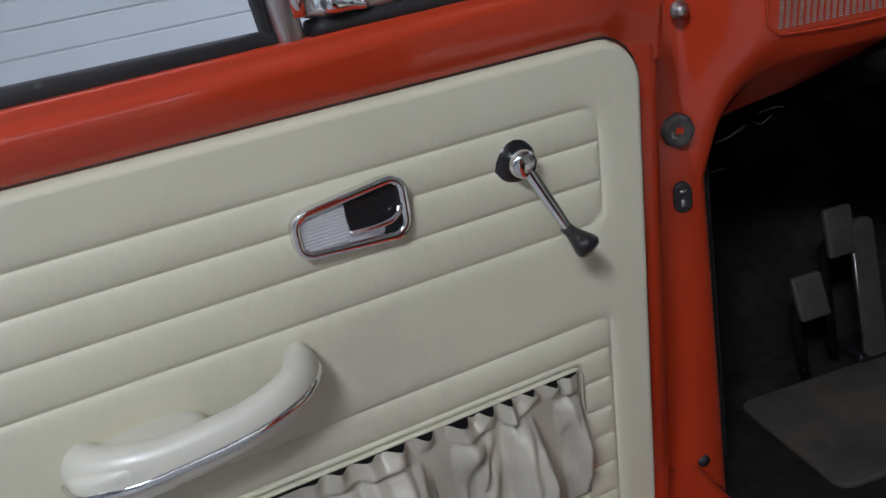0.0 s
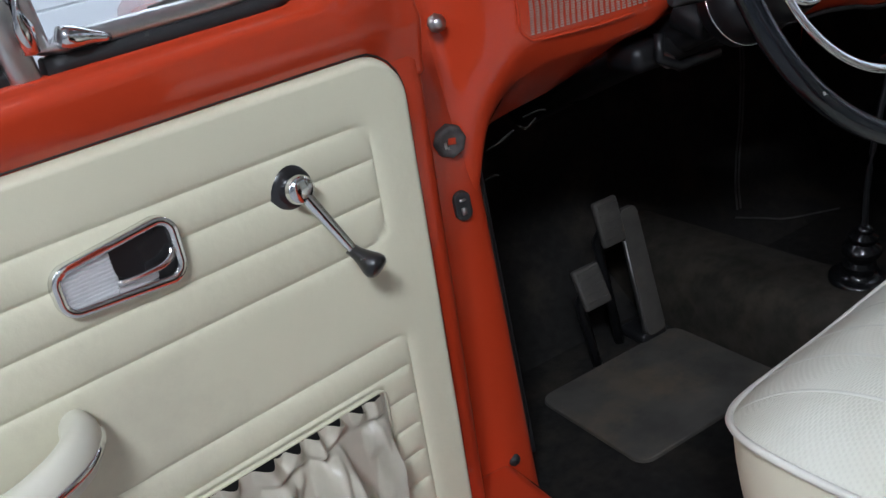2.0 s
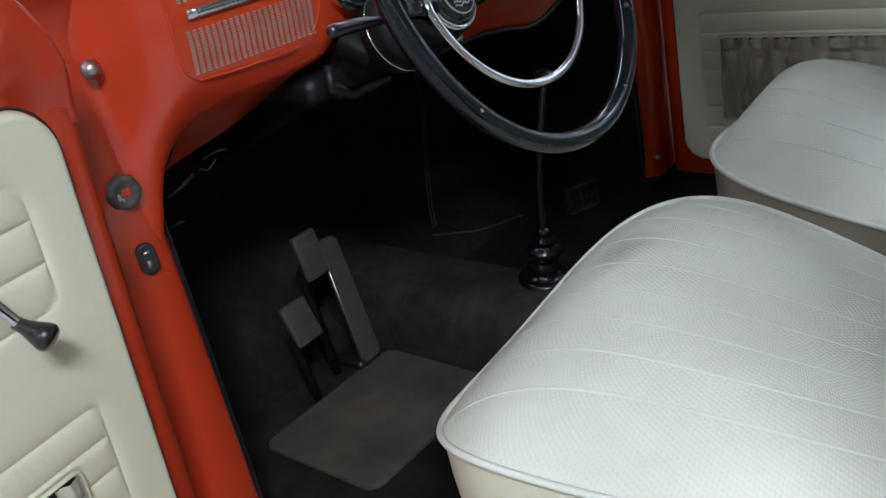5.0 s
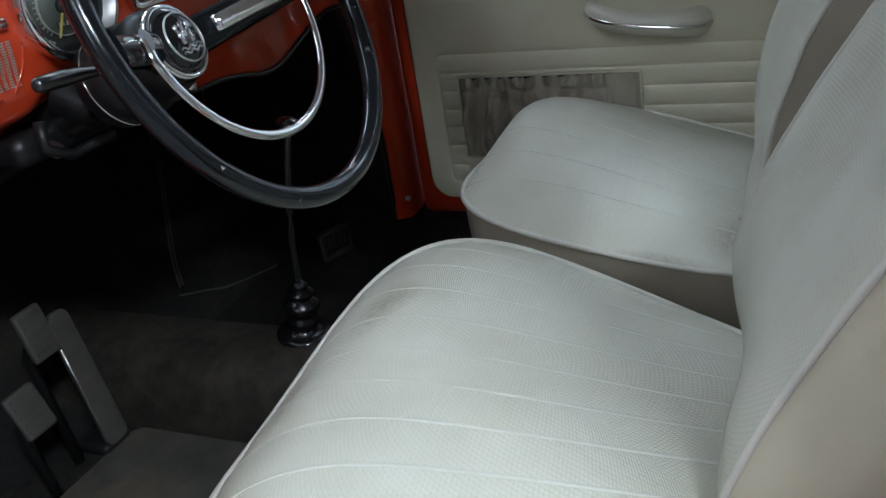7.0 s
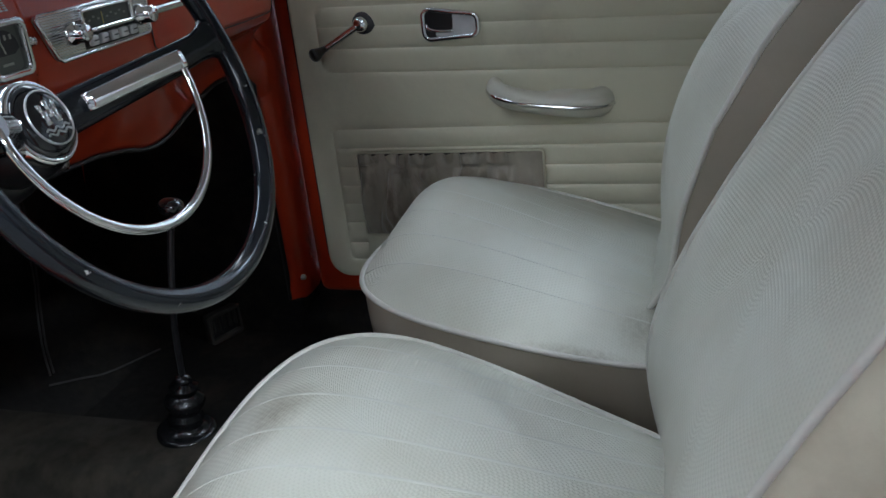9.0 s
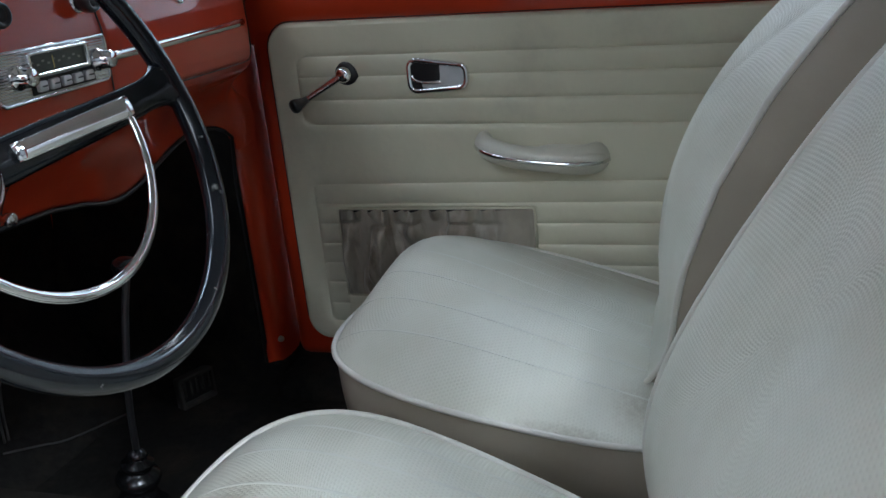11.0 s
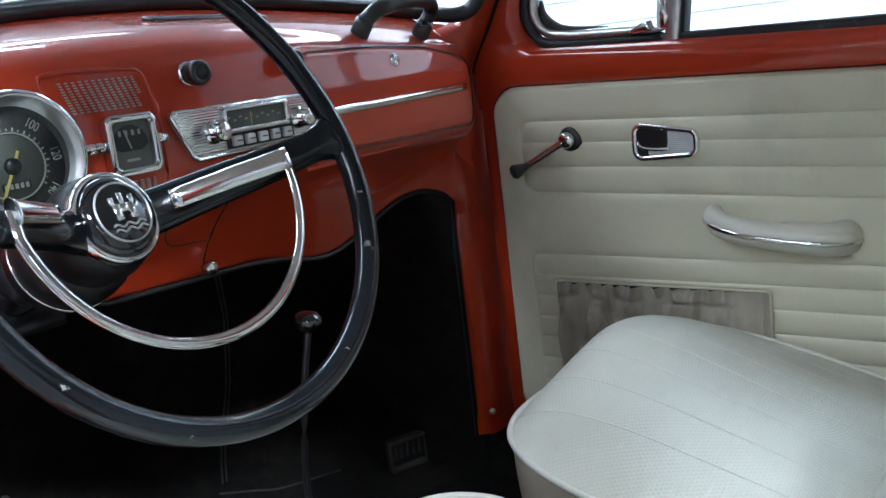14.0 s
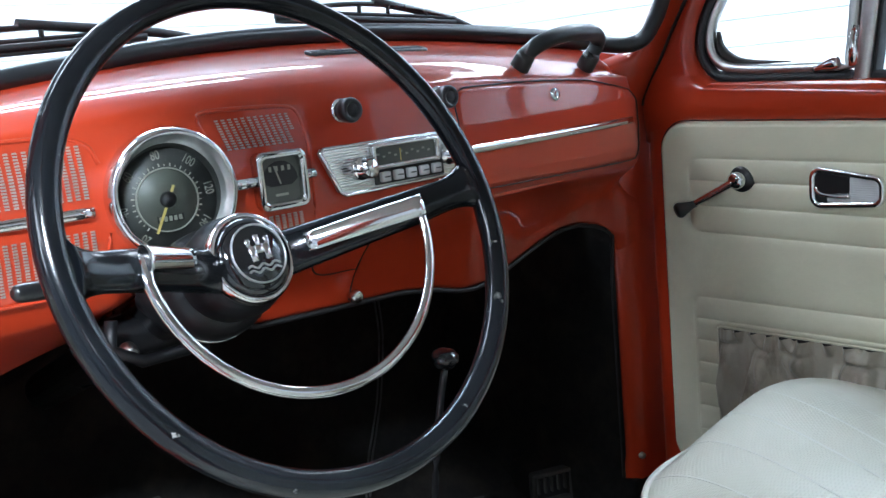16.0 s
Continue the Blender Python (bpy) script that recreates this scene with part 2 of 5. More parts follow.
def glass_material():
    """A thin clear pane: it lets light straight through and mirrors by Fresnel."""
    m = bpy.data.materials.new("window_glass")
    m.use_nodes = True
    n, l = m.node_tree.nodes, m.node_tree.links
    n.remove(n["Principled BSDF"])
    clear, gloss, mix, fres = n.new("ShaderNodeBsdfTransparent"), n.new("ShaderNodeBsdfGlossy"), n.new("ShaderNodeMixShader"), n.new("ShaderNodeFresnel")
    clear.inputs["Color"].default_value = (0.97, 0.99, 0.985, 1)
    gloss.inputs["Roughness"].default_value = 0.02
    fres.inputs["IOR"].default_value = 1.10
    l.new(fres.outputs["Fac"], mix.inputs["Fac"])
    l.new(clear.outputs[0], mix.inputs[1])
    l.new(gloss.outputs[0], mix.inputs[2])
    l.new(mix.outputs[0], n["Material Output"].inputs["Surface"])
    return m


GLASS = glass_material()


# ---------------------------------------------------------------- mesh helpers
def place(bm, fn):
    for v in bm.verts:
        v.co = fn(v.co)
    return bm


def grid(nu, nv, fn, closed_u=False, closed_v=False, uvs=None):
    """A sheet of nu x nv vertices at fn(i, j)."""
    bm = bmesh.new()
    vs = [[bm.verts.new(fn(i, j)) for j in range(nv)] for i in range(nu)]
    lay = bm.loops.layers.uv.new("UVMap") if uvs else None
    for i in range(nu if closed_u else nu - 1):
        for j in range(nv if closed_v else nv - 1):
            ids = [(i, j), ((i + 1) % nu, j), ((i + 1) % nu, (j + 1) % nv), (i, (j + 1) % nv)]
            f = bm.faces.new([vs[a][b] for a, b in ids])
            f.smooth = True
            if lay:
                for lp, (a, b) in zip(f.loops, ids):
                    lp[lay].uv = uvs(a, b)
    return bm


def sweep(path, radii, n=12, closed=False, squash=None, up=(0, 0, 1), caps=True):
    """A tube along path; radii one or many; squash (a, b) scales the section's two axes."""
    path = [Vector(p) for p in path]
    m = len(path)
    rad = [radii] * m if isinstance(radii, (int, float)) else list(radii)
    sq = squash or (1, 1)
    bm = bmesh.new()
    rings = []
    side = None
    for k, p in enumerate(path):
        a, b = (path[(k - 1) % m], path[(k + 1) % m]) if closed else (path[max(k - 1, 0)], path[min(k + 1, m - 1)])
        t = (b - a).normalized()
        ref = Vector(up) if side is None else side.cross(t) * -1
        if side is None and abs(t.dot(ref)) > 0.95:
            ref = Vector((1, 0, 0))
        s = t.cross(ref if side is None else Vector(up))
        if s.length < 0.15:
            s = side - t * side.dot(t) if side is not None else t.orthogonal()
        s.normalize()
        side = s
        w = s.cross(t).normalized()
        rings.append([bm.verts.new(p + rad[k] * (math.cos(q) * sq[0] * s + math.sin(q) * sq[1] * w)) for q in (2 * math.pi * i / n for i in range(n))])
    for k in range(m if closed else m - 1):
        for i in range(n):
            f = bm.faces.new([rings[k][i], rings[k][(i + 1) % n], rings[(k + 1) % m][(i + 1) % n], rings[(k + 1) % m][i]])
            f.smooth = True
    if caps and not closed:
        bm.faces.new(rings[0][::-1])
        bm.faces.new(rings[-1])
    bmesh.ops.recalc_face_normals(bm, faces=bm.faces)
    return bm


def lathe(profile, n=24, axis_at=(0, 0, 0), direction=(0, 0, 1)):
    """Turns (radius, height) pairs about an axis."""
    q = Vector(direction).to_track_quat("Z", "Y")
    bm = grid(n, len(profile), lambda i, j: Vector(axis_at) + q @ Vector((profile[j][0] * math.cos(2 * math.pi * i / n), profile[j][0] * math.sin(2 * math.pi * i / n), profile[j][1])), closed_u=True)
    bmesh.ops.remove_doubles(bm, verts=bm.verts, dist=1e-5)
    bmesh.ops.recalc_face_normals(bm, faces=bm.faces)
    return bm


def box(x0, x1, y0, y1, z0, z1, bevel=0.0, seg=2):
    bm = bmesh.new()
    bmesh.ops.create_cube(bm, size=1)
    for v in bm.verts:
        v.co = Vector(((x0 + x1) / 2 + v.co.x * (x1 - x0), (y0 + y1) / 2 + v.co.y * (y1 - y0), (z0 + z1) / 2 + v.co.z * (z1 - z0)))
    if bevel:
        bmesh.ops.bevel(bm, geom=bm.edges[:], offset=bevel, segments=seg, profile=0.5, affect="EDGES")
        for f in bm.faces:
            f.smooth = True
    return bm


def prism(outline, h0, h1, bevel=0.0):
    """A plate with the outline [(a, b)] in the first two axes and its thickness along the third."""
    bm = bmesh.new()
    lo = [bm.verts.new((a, b, h0)) for a, b in outline]
    f = bm.faces.new(lo)
    r = bmesh.ops.extrude_face_region(bm, geom=[f])
    top = [v for v in r["geom"] if isinstance(v, bmesh.types.BMVert)]
    for v in top:
        v.co.z = h1
    bmesh.ops.recalc_face_normals(bm, faces=bm.faces)
    if bevel:
        es = [e for e in bm.edges if all(abs(v.co.z - h1) < 1e-6 for v in e.verts)]
        bmesh.ops.bevel(bm, geom=es, offset=bevel, segments=3, profile=0.5, affect="EDGES")
    return bm


def round_rect(a0, a1, b0, b1, r, n=6):
    out = []
    for ca, cb, q in ((a1 - r, b1 - r, 0), (a0 + r, b1 - r, 90), (a0 + r, b0 + r, 180), (a1 - r, b0 + r, 270)):
        for k in range(n + 1):
            t = radians(q + 90 * k / n)
            out.append((ca + r * math.cos(t), cb + r * math.sin(t)))
    return out


def frame_ring(outer, inner, h0, h1):
    """A flat ring between two outlines with the same number of points, with thickness."""
    n = len(outer)
    rows = [(outer, h0), (outer, h1 - 0.0012), ([(o[0] * 0.85 + i[0] * 0.15, o[1] * 0.85 + i[1] * 0.15) for o, i in zip(outer, inner)], h1),
            ([(o[0] * 0.2 + i[0] * 0.8, o[1] * 0.2 + i[1] * 0.8) for o, i in zip(outer, inner)], h1 - 0.0005), (inner, h1 - 0.002), (inner, h0)]
    bm = grid(n, len(rows), lambda i, j: (*rows[j][0][i], rows[j][1]), closed_u=True, closed_v=True)
    bmesh.ops.recalc_face_normals(bm, faces=bm.faces)
    return bm


def join(*bms):
    out = bms[0]
    for b in bms[1:]:
        me = bpy.data.meshes.new("tmp")
        b.to_mesh(me)
        out.from_mesh(me)
        bpy.data.meshes.remove(me)
        b.free()
    return out


def thing(name, at, label, category, group="", kind=""):
    e = new(name)
    e.empty_display_size = 0.05
    e.location = at
    e["base"] = 1
    return tagged(e, label, category, group, kind)


def part(name, bm, mat, parent=None, label="", fn=None, smooth=None):
    if fn:
        place(bm, fn)
        bmesh.ops.recalc_face_normals(bm, faces=bm.faces)
    if smooth is not None:
        for f in bm.faces:
            f.smooth = smooth
    me = bpy.data.meshes.new(name)
    bm.to_mesh(me)
    bm.free()
    me.materials.append(mat)
    o = new(name, me)
    if parent is not None:
        o.parent = parent
        if parent.type == "EMPTY":
            o.matrix_parent_inverse = Matrix.Translation(-parent.location)
    if label:
        tagged(o, label)
    return o


def sstep(a, b, x):
    t = min(1, max(0, (x - a) / (b - a)))
    return t * t * (3 - 2 * t)


def lerp_table(tab, x):
    if x <= tab[0][0]:
        return tab[0][1]
    for (a, p), (b, q) in zip(tab, tab[1:]):
        if x <= b:
            return p + (q - p) * (x - a) / (b - a)
    return tab[-1][1]


def spline(pts, n):
    """Catmull-Rom through pts, n steps a span."""
    P = [Vector(p) for p in pts]
    P = [2 * P[0] - P[1], *P, 2 * P[-1] - P[-2]]
    out = []
    for k in range(1, len(P) - 2):
        for s in range(n):
            t = s / n
            out.append(0.5 * (2 * P[k] + (P[k + 1] - P[k - 1]) * t + (2 * P[k - 1] - 5 * P[k] + 4 * P[k + 1] - P[k + 2]) * t * t + (3 * P[k] - P[k - 1] - 3 * P[k + 1] + P[k + 2]) * t ** 3))
    return out + [P[-2]]


# ---------------------------------------------------------------- garage round the car
def hall():
    fl = part("floor", box(-7, 7, -7, 7, -0.1, 0.0), CONCRETE)
    tagged(fl, "smooth grey concrete garage floor under the car", "floor", kind="structure")
    # unseen ceiling, made grey so that less light bounces into the car
    ce = part("ceiling", box(-7.1, 7.1, -7.1, 7.1, 3.6, 3.7), CEILING)
    tagged(ce, "unseen garage ceiling, grey to bounce less light", "ceiling", kind="structure")
    for name, x0, x1, y0, y1 in (("wall_north", -7, 7, 4.6, 4.7), ("wall_south", -7, 7, -7.1, -7.0), ("wall_east", 4.2, 4.3, -7, 4.6), ("wall_west", -7.1, -7.0, -7, 4.6)):
        w = part(name, box(x0, x1, y0, y1, 0, 3.6), WALL)
        tagged(w, "white ribbed sectional panel wall of the garage", "wall", kind="structure")
        # ribbed panels, each a shallow bevelled board
        z = 0.03
        long_x = (x1 - x0) > 1
        while z < 3.5:
            if long_x:
                inner = y0 - 0.012 if y0 > 0 else y1 + 0.012
                bm = box(x0, x1, min(inner, y0 if y0 > 0 else y1), max(inner, y0 if y0 > 0 else y1), z, z + 0.144, 0.006, 1)
            else:
                inner = x0 - 0.012 if x0 > 0 else x1 + 0.012
                bm = box(min(inner, x0 if x0 > 0 else x1), max(inner, x0 if x0 > 0 else x1), y0, y1, z, z + 0.144, 0.006, 1)
            part("panel", bm, WALL, w, smooth=False)
            z += 0.15
    # housings and glowing strips added at the unseen lamps
    lamp_mat = bpy.data.materials.new("added_strip_glow")
    lamp_mat.use_nodes = True
    b = lamp_mat.node_tree.nodes["Principled BSDF"]
    b.inputs["Emission Color"].default_value, b.inputs["Emission Strength"].default_value = (0.93, 0.97, 1, 1), 12
    for cx, cy, sx, sy, watts, aim, tint in LAMPS:
        t = thing("added_strip", (cx, cy, 3.35), "long white strip light, unseen, added to light the cabin", "ceiling light", "strip lights")
        part("housing", box(cx - sx / 2 - 0.03, cx + sx / 2 + 0.03, cy - sy / 2 - 0.03, cy + sy / 2 + 0.03, 3.36, 3.60, 0.01), WALL, t)
        part("diffuser", box(cx - sx / 2, cx + sx / 2, cy - sy / 2, cy + sy / 2, 3.32, 3.358, 0.005), lamp_mat, t)


hall()

# ---------------------------------------------------------------- car doors
PAD_LINES = (0.9015, 0.868, 0.830, 0.789)
LOW_LINES = (0.686, 0.651, 0.616, 0.580, 0.545, 0.508, 0.468)


def sd_box(u, z, u0, u1, z0, z1, r):
    cu, cz, hu, hz = (u0 + u1) / 2, (z0 + z1) / 2, (u1 - u0) / 2 - r, (z1 - z0) / 2 - r
    qu, qz = abs(u - cu) - hu, abs(z - cz) - hz
    return math.hypot(max(qu, 0), max(qz, 0)) + min(max(qu, qz), 0) - r


def seam_distance(u, z):
    d = min(abs(sd_box(u, z, 0.0, 3.0, PAD_LINES[3], PAD_LINES[0], 0.022)), abs(sd_box(u, z, 0.0, 3.0, 0.434, LOW_LINES[0], 0.014)))
    if u > 0.0:
        d = min(d, abs(z - PAD_LINES[1]), abs(z - PAD_LINES[2]))
    if u > 0.004:
        for q in LOW_LINES[1:]:
            if u < 0.040 or u > 0.384 or q > 0.642:
                d = min(d, abs(z - q))
    d = min(d, abs(sd_box(u, z, 0.041, 0.383, 0.482, 0.643, 0.006)))
    return d


def trim_height(u, z):
    d = seam_distance(u, z)
    return 0.0075 + 0.0034 * (1 - math.exp(-d / 0.0036)) + 0.0012 * (1 - math.exp(-d / 0.02))


def trim_panel():
    zs = set()
    z = 0.395
    while z < 0.957:
        zs.add(round(z, 4))
        z += 0.007
    zs |= {0.395, 0.3965, 0.399, 0.402, 0.957, 0.9555, 0.953, 0.950}
    for q in PAD_LINES + LOW_LINES + (0.434, 0.482, 0.643):
        zs |= {round(q + e, 4) for e in (-0.004, -0.002, -0.0008, 0, 0.0008, 0.002, 0.004)}
    us = {-0.05, -0.0485, -0.046, -0.043, 0.82, 0.8185, 0.816}
    u = -0.04
    while u < 0.81:
        us.add(round(u, 4))
        u += 0.006 if u < 0.06 else 0.016
    for q in (0.0, 0.041, 0.383):
        us |= {round(q + e, 4) for e in (-0.004, -0.002, -0.0008, 0, 0.0008, 0.002, 0.004)}
    zs, us = sorted(zs), sorted(us)

    def fn(i, j):
        a, b = us[i], zs[j]
        r = 0.045
        edge = -sd_box(a, b, -0.05, 0.82, 0.395, 0.957, 0.001)
        for cu, cz, su, sz in ((-0.05 + r, 0.957 - r, -1, 1), (-0.05 + r, 0.395 + r, -1, -1), (0.82 - r, 0.395 + r, 1, -1), (0.82 - r, 0.957 - r, 1, 1)):
            du, dz = (a - cu) * su, (b - cz) * sz
            if du > 0 and dz > 0:
                # square corner grid pressed into the round corner
                m, h = max(du, dz), math.hypot(du, dz)
                a, b = cu + su * du * m / h, cz + sz * dz * m / h
                edge = r - m
        roll = 1 - max(0, 1 - edge / 0.007) ** 2
        return (a, trim_height(a, b) * roll - 0.002 * (1 - roll), b)

    return grid(len(us), len(zs), fn)


def pocket_mesh():
    nu, nv = 230, 30
    rows = [0, 0.015, 0.03, 0.045, 0.06, 0.075, 0.09, 0.105, 0.12, 0.135, 0.15, 0.17, 0.19] + [0.19 + 0.81 * (k + 1) / 17 for k in range(17)]

    def fn(i, j):
        a, s = i / (nu - 1), rows[j]
        u = 0.043 + 0.338 * a
        warp = a + 0.05 * noise.noise((a * 5.5, 0.4, 2.2)) + 0.012 * noise.noise((a * 23, 1.4, 2.2))
        gather = math.sin(warp * 2 * math.pi * 12) * (0.55 + 0.9 * noise.noise((a * 6, 3.1, 0.7)))
        loose = sstep(0.02, 0.08, a) * sstep(0.88, 0.76, a)
        dip = 0.0062 * max(0, -gather) ** 1.4 * loose * (0.6 + 1.2 * noise.noise((a * 9, 7.0, 1.0)))
        z = 0.6424 - 0.154 * s - 0.6 * max(0, dip) * (1 - s) ** 6
        # tight gathers in the elastic hem, wide crumpled folds below it
        tight = math.exp(-s / 0.13)
        fold = 0.0125 * gather * tight * loose
        crumple = noise.noise((warp * 8 + 0.8 * s, s * 1.1, 0.3)) + 0.55 * abs(noise.noise((warp * 17 - 1.2 * s, s * 2.0, 5.3))) + 0.2 * noise.noise((warp * 30, s * 5.0, 1.3))
        soft = 0.042 * crumple * (1 - math.exp(-s / 0.12)) * math.sin(math.pi * min(1, s)) ** 0.4 * (0.25 + 0.75 * sstep(0.95, 0.65, a))
        pinch = -(0.0105 + 0.009 * noise.noise((a * 11, 4.0, 0.2))) * math.exp(-((s - 0.165 - 0.02 * noise.noise((a * 7, 9.0, 0.5))) / 0.026) ** 2) * sstep(0.9, 0.7, a)
        bag = 0.010 * math.sin(math.pi * s) + 0.007 * tight
        side = min(1, min(a, 1 - a) / 0.025)
        return (u, max(0.0142, 0.0125 + (bag + fold + soft + pinch) * side), z)

    return grid(nu, nv, fn)


def door_release(door, fn):
    pts = ((0.293, 0.887, 0.015), (0.1935, 0.8955, 0.016), (0.1935, 0.8395, 0.016), (0.293, 0.8445, 0.015))

    def ringed(off):
        out = []
        ang = ((1, 1), (-1, 1), (-1, -1), (1, -1))
        for (a, b, r), (sa, sb) in zip(pts, ang):
            ca, cb = a - sa * r, b - sb * r
            q0 = {(1, 1): 0, (-1, 1): 90, (-1, -1): 180, (1, -1): 270}[(sa, sb)]
            for k in range(7):
                t = radians(q0 + 15 * k)
                out.append((ca + max(0.001, r - off) * math.cos(t), cb + max(0.001, r - off) * math.sin(t)))
        return out
    swap = lambda p: fn((p[0], p[2], p[1]))
    rel = part("door_release", frame_ring(ringed(0), ringed(0.0075), 0.008, 0.020), CHROME, door, "chrome inside door release in a recessed bezel", fn=swap)
    part("recess", prism(round_rect(0.199, 0.2495, 0.846, 0.890, 0.010), 0.0125, 0.0132), DARK, rel, "black recess", fn=swap)
    part("cup", prism(round_rect(0.1995, 0.2490, 0.8570, 0.8895, 0.013), 0.0130, 0.0150, 0.001), BLACK, rel, "glossy black cup", fn=swap)
    part("tongue", prism(round_rect(0.217, 0.249, 0.8485, 0.857, 0.002), 0.0130, 0.0165, 0.0008), SATIN, rel, "pale metal tongue", fn=swap)
    part("plate", prism(round_rect(0.246, 0.287, 0.849, 0.883, 0.004), 0.0125, 0.0150, 0.001), SATIN, rel, "ribbed bright metal plate", fn=swap)
    for k in range(11):
        z = 0.8515 + k * 0.00295
        part("rib", box(0.248, 0.286, 0.0145, 0.0165, z, z + 0.0013), SATIN, rel, fn=fn)
    part("lever", sweep(spline([(0.249, 0.0185, 0.8575), (0.232, 0.0205, 0.8570), (0.215, 0.0215, 0.8585), (0.2055, 0.0205, 0.8625), (0.2025, 0.018, 0.868)], 5), 0.0021, 8, squash=(1.3, 1.0), up=(0, 1, 0)), CHROME, rel, "chrome pull lever", fn=fn)



def window_crank(door, fn, drop):
    u0, z0 = 0.088, 0.873
    crank = part("window_crank", lathe([(0, 0.030), (0.009, 0.0295), (0.0125, 0.027), (0.0125, 0.020), (0.011, 0.012), (0.011, 0.008)], 24, (u0, 0, z0), (0, 1, 0)), CHROME, door, "chrome window crank with a black knob", fn=fn)
    part("escutcheon", lathe([(0, 0.014), (0.014, 0.0138), (0.0195, 0.011), (0.0205, 0.008), (0.0205, 0.005)], 28, (u0, 0, z0), (0, 1, 0)), BLACK, crank, "black plastic disc", fn=fn)
    c, s = math.cos(radians(drop)), math.sin(radians(drop))
    along = lambda r, d: (u0 - r * c, d, z0 - r * s)
    part("arm", sweep(spline([along(0.004, 0.025), along(0.026, 0.028), along(0.058, 0.033), along(0.076, 0.036)], 5), [0.0065 - 0.0022 * k / 15 for k in range(16)], 12, squash=(1.0, 0.7), up=(0, 1, 0)), CHROME, crank, "slim chrome arm", fn=fn)
    d = Vector((-c * 0.60, 0.80, -s * 0.60)).normalized()
    part("knob", lathe([(0, -0.004), (0.0055, -0.004), (0.006, 0.004), (0.0085, 0.012), (0.0115, 0.021), (0.0118, 0.025), (0.0095, 0.0285), (0, 0.0295)], 20, along(0.075, 0.035), d), BLACK, crank, "black tapered knob", fn=fn)


def armrest(door, fn):
    ctrl = [(0.310, 0.000, 0.757), (0.312, 0.026, 0.757), (0.330, 0.046, 0.752), (0.368, 0.054, 0.743), (0.418, 0.050, 0.736), (0.453, 0.042, 0.7325), (0.479, 0.027, 0.731), (0.489, 0.000, 0.730)]
    path = spline(ctrl, 6)
    m = len(path)
    rad = [lerp_table([(0, 0.0195), (0.25, 0.020), (0.45, 0.020), (0.60, 0.022), (0.75, 0.0255), (0.9, 0.0270), (1, 0.025)], k / (m - 1)) for k in range(m)]
    pad = bmesh.new()
    bmesh.ops.create_uvsphere(pad, u_segments=28, v_segments=16, radius=1)
    for v in pad.verts:
        v.co = Vector((0.447 + 0.055 * math.copysign(abs(v.co.x) ** 0.8, v.co.x), 0.027 + 0.032 * v.co.y, 0.7370 + 0.0165 * math.copysign(abs(v.co.z) ** 0.7, v.co.z) - 0.10 * (v.co.x * 0.056)))
    for f in pad.faces:
        f.smooth = True
    rest = part("armrest", join(sweep(path, rad, 20, squash=(0.72, 1.0), up=(0, 0, 1)), pad), ARM, door, "padded cream vinyl armrest pull", fn=fn)
    strip = []
    for k, p in enumerate(path):
        t = (path[min(k + 1, m - 1)] - path[max(k - 1, 0)]).normalized()
        side = Vector((0, 0, 1)).cross(t).normalized()
        if side.y < 0 and abs(side.y) > 0.1:
            side = -side
        if k < m * 0.25:
            side = Vector((-t.y, t.x, 0)) if Vector((-t.y, t.x, 0)).dot(Vector((-1, 1, 0))) > 0 else Vector((t.y, -t.x, 0))
        strip.append(p + side * (rad[k] * 0.72 * 0.985 + 0.0025 * sstep(0.55, 0.75, k / m)) + Vector((0, 0, -0.10 * rad[k])))
    part("chrome_strip", sweep(strip[4:-3], 0.0027, 8, squash=(0.8, 1.4)), CHROME, rest, "thin chrome strip", fn=fn)


FRAME_OUT = [(-0.088, 0.92), (-0.088, 0.95), (-0.0875, 0.975), (-0.082, 0.995), (-0.068, 1.02), (-0.048, 1.05), (-0.029, 1.085), (0.003, 1.138), (0.040, 1.20), (0.085, 1.27), (0.135, 1.34), (0.195, 1.40), (0.27, 1.435), (0.36, 1.450), (0.52, 1.456), (0.70, 1.445), (0.80, 1.415), (0.85, 1.36), (0.865, 1.28), (0.865, 1.10), (0.865, 0.92)]
FRAME_IN = [(0.045, 1.0135), (0.024, 1.025), (0.0115, 1.044), (0.0085, 1.066), (0.012, 1.092), (0.030, 1.134), (0.070, 1.205), (0.115, 1.275), (0.165, 1.345), (0.22, 1.390), (0.29, 1.412), (0.37, 1.424), (0.53, 1.430), (0.69, 1.420), (0.775, 1.392), (0.815, 1.34), (0.830, 1.27), (0.832, 1.08), (0.828, 1.03), (0.810, 1.006), (0.55, 1.006), (0.26, 1.010), (0.12, 1.012)]


